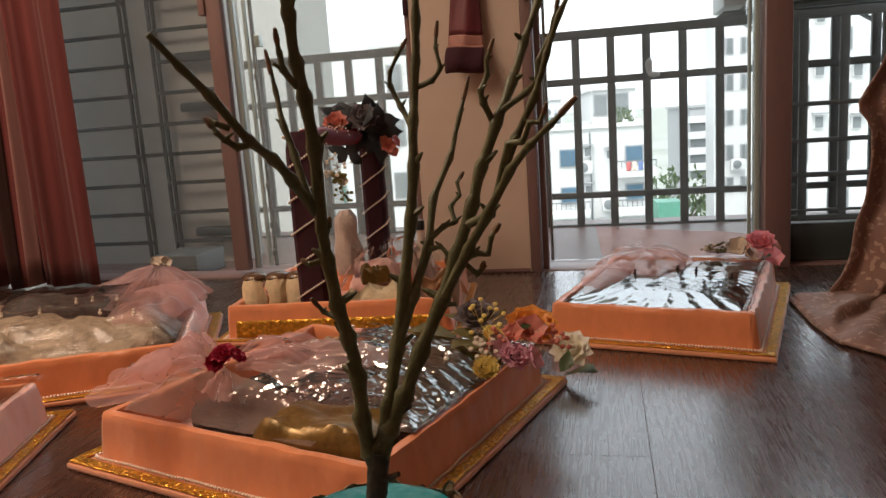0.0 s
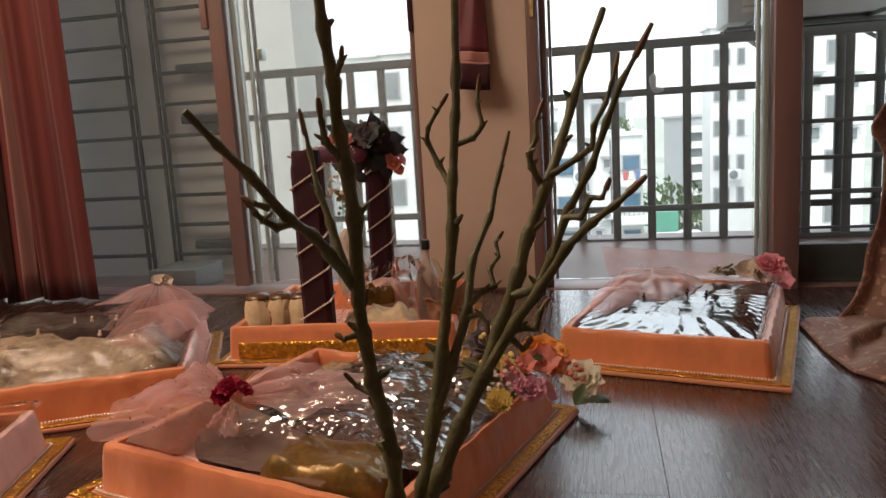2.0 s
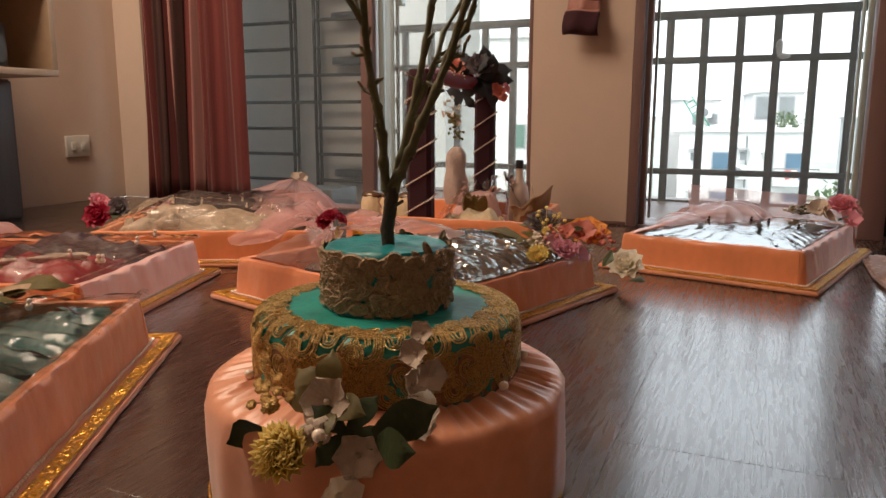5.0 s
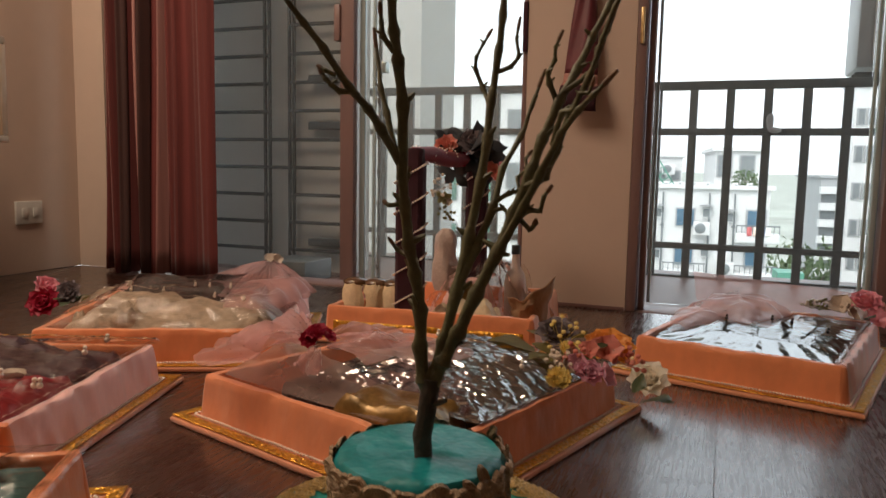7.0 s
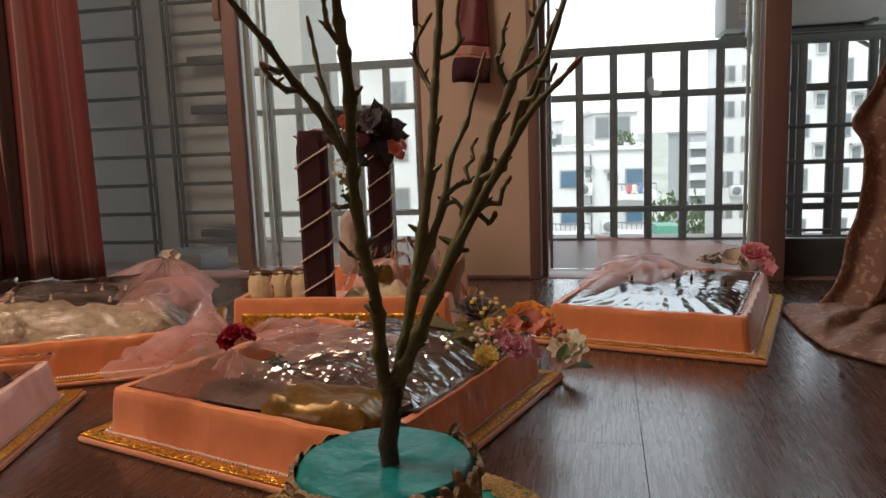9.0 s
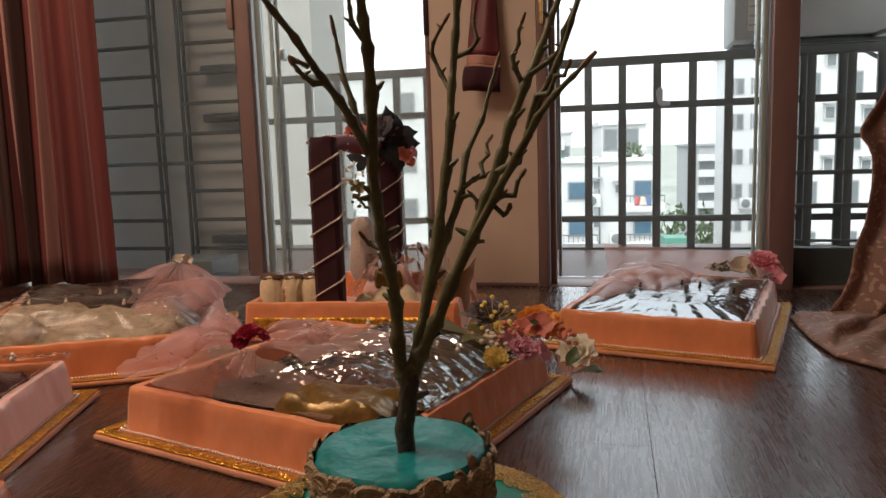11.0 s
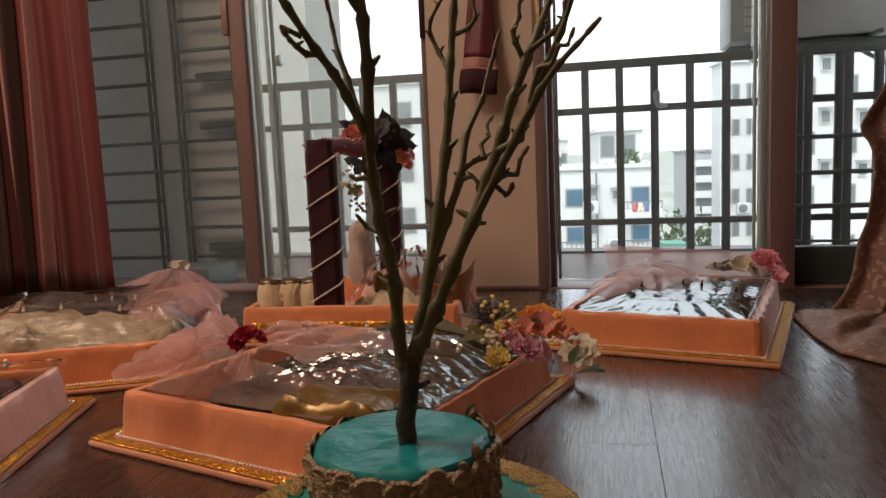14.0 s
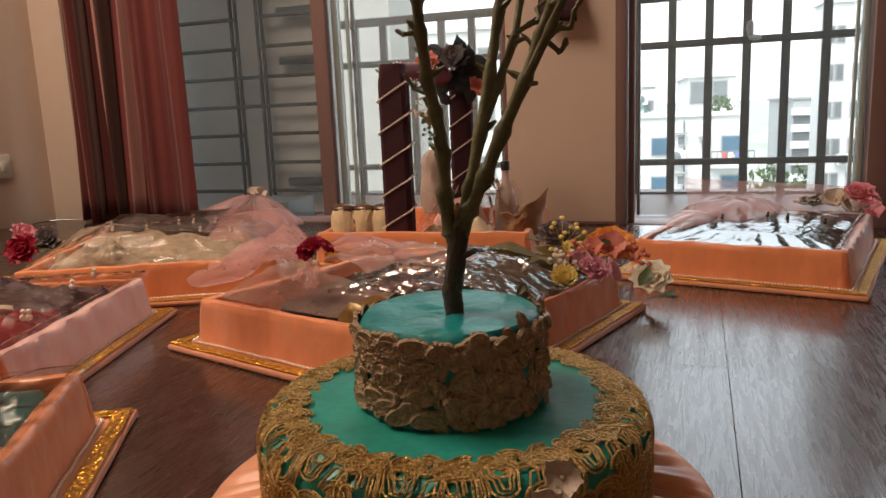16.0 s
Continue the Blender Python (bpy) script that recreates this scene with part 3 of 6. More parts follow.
def rooftop_unit(x, y, z, label):
    th = thing("rooftop_unit", pose(x, y, z), label, "air conditioner", "small units on the far walls")
    part("casing", boxed(-0.3, 0.3, -0.3, 0, 0, 0.5, 0.03), CONC[0], th)
    part("fan_grille", lathe(bmesh.new(), [(0.02, 0), (0.19, 0.0), (0.2, 0.03), (0.17, 0.05)], 14), GREYPANE, th).matrix_local = pose(-0.06, -0.3, 0.26, 90, 0, 0)


for x, y, z in ((1.25, 37.9, 0.35), (2.35, 29.9, -1.9), (3.3, 29.9, -3.4), (10.6, 30.9, 1.3), (9.75, 35.9, -2.6)):
    rooftop_unit(x, y, z, "white air conditioner unit fixed on a far wall")
def small_window(x, y, z, w, h, label="small dark window with a white frame on the far block"):
    th = thing("far_window", pose(x, y, z), label, "window", "small windows of the far blocks")
    part("frame", boxed(-w / 2 - 0.04, w / 2 + 0.04, -0.05, 0.0, -h / 2 - 0.04, h / 2 + 0.04), CONC[0], th, smooth=False)
    part("pane", boxed(-w / 2, w / 2, -0.07, -0.045, -h / 2, h / 2), GREYPANE, th, smooth=False)
    part("hood", boxed(-w / 2 - 0.12, w / 2 + 0.12, -0.3, 0.0, h / 2 + 0.1, h / 2 + 0.16), CONC[1], th, smooth=False)


for x, z in ((2.5, -1.05), (2.5, -2.55), (3.35, -1.2), (3.0, -4.0), (0.75, -1.1), (0.75, -2.7)):
    small_window(x, 29.93, z, 0.22, 0.3)
for x, z in ((10.45, 3.6), (11.5, 3.5), (11.5, 1.5), (11.5, -0.5), (12.9, 1.4), (12.9, -0.6)):
    small_window(x, 30.93, z, 0.3, 0.42)
wash = (((0.5, 0.12, 0.12), 4.0), ((0.75, 0.6, 0.5), 4.22), ((0.12, 0.18, 0.35), 4.45), ((0.7, 0.68, 0.62), 4.66))
for col, x in wash:
    bm = sheet(bmesh.new(), 6, 6, lambda u, v: Vector(((u - 0.5) * 0.17, 0.02 * math.sin(u * 7 + v * 3), -0.34 * v)))
    solid("hung_washing", bm, mat("washing_cloth", col, 0.8), pose(x, 29.32, -1.5), "small cloth hung on the far balcony rail", "cloth", "washing on the far balcony", thick=0.01)
# balconies, pipes, railings and a ladder on the nearer white block
for x, z in ((4.3, -1.75), (4.3, -3.25), (1.75, -3.25)):
    th = thing("far_balcony", pose(x, 29.95, z), "shallow white balcony with a dark rail on the far block", "balcony", "balconies of the far block")
    part("slab", boxed(-0.75, 0.75, -0.6, 0, -0.35, 0.0, 0.02), CONC[0], th)
    for k in range(9):
        part("rail_post", boxed(-0.74 + 0.185 * k - 0.015, -0.74 + 0.185 * k + 0.015, -0.58, -0.55, 0, 0.28), GREYPANE, th)
    part("rail", boxed(-0.76, 0.76, -0.59, -0.54, 0.26, 0.31), GREYPANE, th)
for x in (2.6, 3.5, 0.9):
    th = thing("drain_pipe", pose(x, 29.9, 0), "thin grey drain pipe on the far block", "pipe")
    part("pipe", tube(bmesh.new(), [(0, 0, -0.3), (0.02, 0, -2.5), (0, 0, -6)], 0.035, 6), GREYPANE, th)
    part("bracket", boxed(-0.07, 0.07, -0.03, 0.09, -1.6, -1.52), GREYPANE, th)
lad = thing("ladder", pose(1.2, 31.0, -0.15, 0, -32, 0), "green steel ladder leaning on the far roof", "ladder")
for x in (-0.16, 0.16):
    part("stile", boxed(x - 0.025, x + 0.025, -0.025, 0.025, 0, 1.5), GREENPANE, lad)
for k in range(6):
    part("rung", boxed(-0.135, 0.135, -0.02, 0.02, 0.16 + 0.23 * k, 0.20 + 0.23 * k), GREENPANE, lad)
for k in range(9):
    x = 0.5 + 0.5 * k
    th = thing("parapet_block", pose(x, 30.1, -0.11), "small pale block on the far parapet", "parapet", "blocks along the far parapet")
    part("block", boxed(-0.09, 0.09, -0.2, 0.1, 0, 0.22, 0.02), CONC[0], th)
    # grey disc on the face paints the darkness of a vent opening
    part("hole_disc", lathe(bmesh.new(), [(0.0, 0), (0.045, 0), (0.045, 0.02)], 10), GREYPANE, th).matrix_local = pose(0, -0.2, 0.11, 90, 0, 0)


def tree(x, y, z, r, label):
    th = thing("tree", pose(x, y, z), label, "tree")
    rnd = random.Random(int(x * 100))
    bm = tube(bmesh.new(), [(0, 0, -2.2 * r), (0.05 * r, 0, -r), (0, 0, 0.2 * r)], [0.12 * r, 0.08 * r, 0.03 * r], 6)
    for k in range(5):
        a = k * 1.3
        tube(bm, [(0, 0, -0.8 * r), (0.7 * r * math.cos(a), 0.7 * r * math.sin(a), 0.1 * r)], [0.05 * r, 0.015 * r], 5)
    part("trunk", bm, BARK, th)
    bm = bmesh.new()
    for k in range(420):
        d = Vector((rnd.gauss(0, 1), rnd.gauss(0, 1), rnd.gauss(0, 0.7))).normalized() * r * rnd.uniform(0.45, 1.05)
        s = r * rnd.uniform(0.07, 0.15)
        m = Matrix.Translation(d) @ Euler([rnd.uniform(0, 6) for _ in range(3)]).to_matrix().to_4x4()
        vs = [bm.verts.new(m @ Vector(p)) for p in ((-s, 0, 0), (0, -s * 0.5, s * 0.2), (s, 0, 0), (0, s * 0.5, s * 0.2))]
        bm.faces.new(vs)
    part("crown", bm, FOLIAGE, th, smooth=False)
    return th


tree(3.95, 31.0, 0.15, 0.55, "small rooftop tree with a ragged green crown")
tree(5.2, 44, -7.4, 2.0, "green street tree among the buildings")
tree(8.6, 30, -5.7, 0.8, "green street tree beside the white block")
tree(9.6, 48, -5.5, 2.4, "green street tree far below")
solid("ground", sheet(bmesh.new(), 24, 24, lambda u, v: Vector(((u - 0.5) * 4000, v * 3000 - 200, -14 + 26 * max(0, v - 0.25) * (0.7 + 0.5 * ns(u * 9, v * 5))))), GROUND, Matrix.Identity(4),
      "hazy ground and low hills beyond the town", "ground", kind="structure")

# plastic bag scrap tied to the railing
bm = bmesh.new()
ball(bm, (0, 0, 0.03), (0.016, 0.012, 0.035), 8, 6)
ball(bm, (0.02, 0, -0.01), (0.026, 0.012, 0.014), 8, 6)
for v in bm.verts:
    v.co += Vector((ns(v.co.x, v.co.z, 0, 60), ns(v.co.z, v.co.x, 5, 60), 0)) * 0.008
solid("plastic_bag", bm, mat("cloudy_plastic", (0.45, 0.47, 0.48), 0.5), ROOM @ pose(0.462, RY - 0.03, 0.65), "scrap of pale plastic bag caught on the railing", "bag")


# ---- curtains ----
def red_curtain():
    th = thing("curtain", ROOM @ pose(0, 0, 0), "long red-brown curtain hanging in deep folds", "curtain")
    bm = bmesh.new()

    def f(u, v):
        x = -2.07 + 0.556 * u
        flat = min(1, max(0, (u - 0.60) / 0.12))
        fold = 0.045 * math.sin(u * 25 + 0.6 * math.sin(v * 3)) * (1 - 0.72 * flat) + 0.012 * math.sin(u * 97) * (1 - 0.85 * flat)
        return Vector((x + 0.006 * math.sin(v * 5 + u * 9), -0.085 + fold, 0.008 + 2.07 * v + 0.004 * math.sin(u * 23)))
    sheet(bm, 150, 20, f)
    part("cloth", bm, CURTAIN, th, thick=0.003)
    bm = bmesh.new()
    for u0 in (0.14, 0.36, 0.50):
        sheet(bm, 6, 20, lambda u, v, u0=u0: f(u0 + 0.035 * u, v) + Vector((0, -0.004, 0)))
    part("stripe", bm, mat("dusty_pink_stripe", (0.36, 0.17, 0.15), 0.75, var=0.2, scale=3, stretch=(20, 20, 0.4)), th, "paler pink stripes along the curtain", thick=0.002)
    # dark brown strips paint the shading between the curtain's folds
    bm = bmesh.new()
    for u0, w in ((0.02, 0.07), (0.20, 0.05), (0.28, 0.06), (0.42, 0.05), (0.57, 0.04)):
        sheet(bm, 8, 20, lambda u, v, u0=u0, w=w: f(u0 + w * u, v) + Vector((0, -0.0035, 0)))
    part("stripe", bm, mat("fold_shade_stripe", (0.055, 0.02, 0.016), 0.8, var=0.25, scale=3, stretch=(20, 20, 0.4)), th, "dark brown stripes that shade the folds", thick=0.002)
    return th


red_curtain()


def brown_curtain():
    """Floral brocade drape that hangs beside the post and spills on the floor."""
    th = thing("brocade_drape", ROOM @ pose(0, -0.42, 0), "brown floral brocade drape trailing on the floor", "curtain")
    bm = bmesh.new()

    edge = ((0, 0.765), (0.03, 0.78), (0.06, 0.797), (0.11, 0.812), (0.18, 0.82), (0.25, 0.842), (0.33, 0.852), (0.42, 0.846), (0.465, 0.818), (0.5, 0.835), (0.55, 0.866), (0.6, 0.885), (0.75, 0.93), (1.0, 0.97), (1.6, 1.0))
    hem = ((0, 0.69, -0.01), (0.10, 0.688, -0.23), (0.25, 0.70, -0.36), (0.42, 0.78, -0.47), (1.0, 1.5, -0.52))

    def along(table, k):
        for p, q in zip(table, table[1:]):
            if k <= q[0]:
                w = (k - p[0]) / (q[0] - p[0])
                return [a + (b - a) * w for a, b in zip(p[1:], q[1:])]
        return table[-1][1:]

    def hang(u, z):
        left = along(edge, z)[0] + 0.014 * min(1, z * 8)
        x = left + (1.55 - left) * u + 0.006 * ns(z * 9, u * 4, 3)
        y = 0.032 * math.sin(u * 38 + 1.2 * ns(z * 2, u, 4)) + 0.02 * ns(u * 9, z * 5, 6) + 0.012 * ns(u * 24, z * 14, 8)
        return Vector((x, y * min(1, 0.25 + 6 * u), z + 0.010 * ns(u * 6, z * 9) * min(1, z * 8)))

    def f(u, v):
        # the lower third lies on the floor in ripples, the rest hangs
        if v > 0.3:
            return hang(u, 0.02 + 1.5 * ((v - 0.3) / 0.7) ** 1.4)
        s = v / 0.3
        foot, h = hang(u, 0.02), along(hem, u)
        p = Vector((h[0], h[1], 0.007)).lerp(foot, s ** 1.5)
        ripple = math.sin(math.pi * s) * (0.016 + 0.014 * math.sin(u * 46 + 3 * s) + 0.014 * ns(u * 12, s * 3, 2))
        p.x += 0.02 * ns(u * 10, s * 4, 7) * math.sin(math.pi * s)
        p.z = 0.007 + 0.013 * s ** 3 + max(0, ripple) * min(1, 0.3 + u * 6)
        return p
    sheet(bm, 110, 90, f)
    part("cloth", bm, BROCADE, th, thick=0.004)
    bm = tube(bmesh.new(), [f(k / 40, 0) + Vector((0, -0.002, 0.0)) for k in range(41)], 0.005, 6)
    part("hem", bm, BROCADE, th)
    return th


brown_curtain()

# ---- wall shelf, cabinet and switch on the west wall ----
sh = thing("wall_shelf", ROOM @ pose(XL, -0.72, 0.5), "open box shelf of pale board on the wall", "shelf")
part("bottom_board", boxed(0, 0.5, -0.9, 0.0, 0, 0.022, 0.002), SHELFWOOD, sh)
part("top_board", boxed(0, 0.5, -0.9, 0.0, 0.30, 0.322, 0.002), SHELFWOOD, sh)
part("side_board", boxed(0, 0.5, -0.022, -0.001, 0.022, 0.30, 0.002), SHELFWOOD, sh)
part("side_board", boxed(0, 0.5, -0.9, -0.879, 0.022, 0.30, 0.002), SHELFWOOD, sh)
part("back_board", boxed(0.001, 0.012, -0.878, -0.023, 0.022, 0.30), CABINET, sh)
ck = thing("alarm_clock", ROOM @ pose(XL + 0.42, -0.93, 0.5225, 0, 0, 30), "black box clock with a dark round dial on the shelf", "clock")
part("case", boxed(-0.05, 0.05, -0.10, 0.06, 0, 0.14, 0.006), BLACK, ck)
part("dial", lathe(bmesh.new(), [(0.0, 0), (0.045, 0), (0.045, 0.006), (0.02, 0.008)], 24), IRON, ck).matrix_local = pose(0.05, 0.0, 0.06, 0, 90, 0)
cb = thing("cabinet", ROOM @ pose(XL, -0.745, 0), "dark brown low cabinet against the wall", "cabinet")
part("body", boxed(0, 0.28, -0.85, 0, 0.0, 0.495, 0.003), CABINET, cb)
part("door", boxed(0.28, 0.298, -0.845, -0.43, 0.01, 0.488, 0.003), CABINET, cb)
part("door", boxed(0.28, 0.298, -0.425, -0.006, 0.01, 0.488, 0.003), CABINET, cb)
sw = thing("wall_socket", ROOM @ pose(XL, -0.25, 0.24), "cream wall socket plate", "socket")
part("plate", boxed(0, 0.012, -0.06, 0.06, -0.045, 0.045, 0.003), PLASTIC, sw)
for y in (-0.025, 0.025):
    part("switch", boxed(0.012, 0.018, y - 0.012, y + 0.012, -0.018, 0.018, 0.002), PLASTIC, sw)


# ---- ribbon hanging on the pier ----
def ribbon_hanging():
    th = thing("ribbon_hanging", ROOM @ pose(-0.155, -0.02, 0), "maroon folded ribbon hanging on the pier from a gold ring", "decoration")

    def f(u, v):
        # one satin strip: hangs from the ring, swells forward, and curls back under itself
        s = 1 - v
        if s < 0.62:
            y, z = -0.012 - 0.010 * (s / 0.62) ** 2, 1.02 - 0.30 * s / 0.62
        else:
            a = (s - 0.62) / 0.38 * 3.9
            y, z = -0.022 - 0.034 * math.sin(a * 0.5) * math.sin(a * 0.72), 0.72 - 0.082 * (1 - math.cos(a * 0.78)) / 1.99
        w = 0.052 + 0.068 * min(1, s / 0.75) ** 0.8
        return Vector((0.012 - 0.014 * s + (u - 0.5) * w, y - 0.012 * math.sin(math.pi * u) - 0.004 * math.sin(u * 9 + s * 6), z + 0.004 * math.sin(u * 4 + 1)))
    silk = mat("dark_maroon_satin", (0.12, 0.016, 0.024), 0.42, var=0.2, scale=20, sheen=0.2)
    pale = mat("paler_ribbon_satin", (0.36, 0.16, 0.13), 0.42, var=0.2, scale=20, sheen=0.2)
    # the strip is paler in its middle and darker at its curled end
    for nm, v0, v1, ma, lab in (("band", 0.44, 1.0, silk, ""), ("stripe", 0.30, 0.44, pale, "paler dusky rose band of the ribbon"), ("tail", 0.0, 0.30, VELVET, "dark curled end")):
        part(nm, sheet(bmesh.new(), 12, 16, lambda u, v: f(u, v0 + (v1 - v0) * v)), ma, th, lab, thick=0.004)
    bm = bmesh.new()
    for k in range(10):
        ball(bm, (0.022 + 0.018 * math.cos(k * 0.628), -0.015, 1.055 + 0.018 * math.sin(k * 0.628)), 0.0065, 6, 5)
    tube(bm, [(0.022, -0.012, 1.035), (0.02, -0.012, 1.015)], 0.004, 6)
    part("ring", bm, BRASS, th, "gold beaded ring")


ribbon_hanging()


# ---- flowers ----
def petal(bm, m, length, width, cup=0.3, curl=0.0, nu=4, nv=4, ruffle=0.0):
    """One petal from its base at the origin along +x, cupped upwards."""
    g = []
    for i in range(nu + 1):
        u = i / nu
        w = width * (0.22 + 0.78 * min(1, u / 0.55) ** 0.9) * math.sqrt(1 - 0.93 * max(0, (u - 0.6) / 0.4) ** 2.4)
        row = []
        for j in range(nv + 1):
            s = j / nv * 2 - 1
            z = cup * length * (u * u + 0.5 * s * s * u) - curl * length * max(0, u - 0.6) ** 2 * 4 + ruffle * length * math.sin(s * 6 + u * 3) * u
            row.append(bm.verts.new(m @ Vector((length * u * (1 - 0.12 * s * s), w * s, z))))
        g.append(row)
    for i in range(nu):
        for j in range(nv):
            bm.faces.new((g[i][j], g[i + 1][j], g[i + 1][j + 1], g[i][j + 1]))


def rose(r, seed=0, layers=4, open_=0.9):
    rnd, bm = random.Random(seed), bmesh.new()
    for k in range(layers):
        t = k / max(1, layers - 1)
        for i in range(3 + 2 * k):
            a = 360 * i / (3 + 2 * k) + k * 37 + rnd.uniform(-8, 8)
            tilt = -(78 - 62 * t * open_) + rnd.uniform(-6, 6)
            m = pose(0, 0, 0.10 * r * (1 - t), 0, 0, a) @ pose(0.06 * r + 0.12 * r * t, 0, 0, 0, tilt, 0)
            petal(bm, m, r * (0.55 + 0.42 * t), r * (0.36 + 0.16 * t), 0.28, 0.22 + 0.2 * t, nu=5, ruffle=0.022)
    ball(bm, (0, 0, r * 0.16), (r * 0.16, r * 0.16, r * 0.3), 8, 6)
    return bm


def chrysanthemum(r, seed=0, layers=5):
    rnd, bm = random.Random(seed), bmesh.new()
    for k in range(layers):
        t = k / (layers - 1)
        n = 9 + 5 * k
        for i in range(n):
            m = pose(0, 0, 0.16 * r * (1 - t), 0, 0, 360 * i / n + k * 13 + rnd.uniform(-5, 5)) @ pose(0.05 * r, 0, 0, 0, -(80 - 46 * t) + rnd.uniform(-6, 6), 0)
            petal(bm, m, r * (0.5 + 0.42 * t), r * 0.20, 0.2, 0.1, nu=4, nv=2)
    ball(bm, (0, 0, 0.08 * r), r * 0.22, 8, 6)
    return bm


def blossom(r, n=5, tilt=-22, seed=0):
    rnd, bm = random.Random(seed), bmesh.new()
    for i in range(n):
        m = pose(0, 0, 0, 0, 0, 360 * i / n + rnd.uniform(-8, 8)) @ pose(0.05 * r, 0, 0, 0, tilt + rnd.uniform(-10, 10), 0)
        petal(bm, m, r, r * 0.52, 0.26, 0.25, nu=5, ruffle=0.03)
    ball(bm, (0, 0, 0.08 * r), r * 0.14, 6, 5)
    return bm


def leaf_mesh(length, width, seed=0, n=1):
    rnd, bm = random.Random(seed), bmesh.new()
    for i in range(n):
        m = pose(0, 0, 0, 0, 0, i * 360 / n + rnd.uniform(-25, 25)) @ pose(0, 0, 0, 0, rnd.uniform(-35, 5), 0)
        petal(bm, m, length * rnd.uniform(0.7, 1.1), width, 0.05, 0.3, nu=6, nv=2, ruffle=0.02)
    return bm


def sprig(seed, n=14, r=0.03, size=0.005):
    """Cluster of tiny filler blossoms on thin stems."""
    rnd, bm = random.Random(seed), bmesh.new()
    for i in range(n):
        d = Vector((rnd.gauss(0, 1), rnd.gauss(0, 1), abs(rnd.gauss(0, 1)) + 0.3)).normalized() * r * rnd.uniform(0.6, 1.1)
        tube(bm, [(0, 0, 0), d], 0.0006, 4)
        ball(bm, d, (size, size, size * 0.7), 6, 4)
    return bm


FLOWER_KINDS = {"rose": lambda r, s: rose(r, s), "chrysanthemum": lambda r, s: chrysanthemum(r, s), "blossom": lambda r, s: blossom(r, 5, -22, s),
                "leaf": lambda r, s: leaf_mesh(r, r * 0.3, s, 1), "leaves": lambda r, s: leaf_mesh(r, r * 0.24, s, 5), "sprig": lambda r, s: sprig(s, 16, r),
                "lily": lambda r, s: blossom(r, 6, -12, s)}


def bouquet(label, m, items):
    """items: (kind, x, y, z, radius, material, tilt, turn)"""
    th = thing("flower_bunch", m, label, "flowers")
    for k, (kind, x, y, z, r, ma, tilt, turn) in enumerate(items):
        ob = part(kind, FLOWER_KINDS[kind](r, k * 7 + int(r * 9000)), ma, th)
        ob.matrix_local = pose(x, y, z, tilt, 0, turn)
    return th


# ---- trays ----
def pearl_row(a, b, step=0.0062, r=0.0029):
    bm = bmesh.new()
    a, b = Vector(a), Vector(b)
    n = int((b - a).length / step)
    for k in range(n):
        p = a.lerp(b, (k + 0.5) / n)
        w = Vector((ns(k * 0.11, a.x * 50), ns(k * 0.13, a.y * 50, 7), 0)) * 0.0022
        out = bmesh.ops.create_icosphere(bm, subdivisions=1, radius=r)
        bmesh.ops.translate(bm, vec=p + w, verts=out["verts"])
    return bm


LEAN = 0.008


def satin_wall(L, h, t, seed, fold=0.0):
    """Padded satin wall along +x from the origin, leaning out at the foot, with a rounded, slightly uneven rim and drawn wrinkles."""
    bm = bmesh.new()
    prof = [(-t / 2 - LEAN * (1 - k) ** 1.3, k * h) for k in (0, 0.1, 0.2, 0.4, 0.6, 0.8)] + [(-t / 2, h - 0.008), (-t * 0.36, h - 0.002), (0, h + 0.0005), (t * 0.36, h - 0.002), (t / 2, h - 0.008)] + [(t / 2, k * h) for k in (0.8, 0.6, 0.4, 0.2, 0)]
    n = 64
    rows = []
    for i in range(n + 1):
        x = L * i / n
        row = []
        for y, z in prof:
            crease = 0.0022 * ns(x, z, seed, 24) + 0.0011 * ns(x + z * 0.8, z * 0.3, seed + 6, 70) + fold * ns(x + z * 0.35, z * 0.15, seed + 9, 42)
            row.append(bm.verts.new((x, y + (crease if y < 0 else -crease) * (1 if z < h * 0.97 else 0.4), z + ((0.0024 + fold * 0.5) * ns(x, y, seed + 3, 22) if z > h * 0.9 else 0))))
        rows.append(row)
    for a, b in zip(rows, rows[1:]):
        for k in range(len(prof) - 1):
            bm.faces.new((a[k], b[k], b[k + 1], a[k + 1]))
    bm.faces.new(rows[0])
    bm.faces.new(rows[-1][::-1])
    return bm


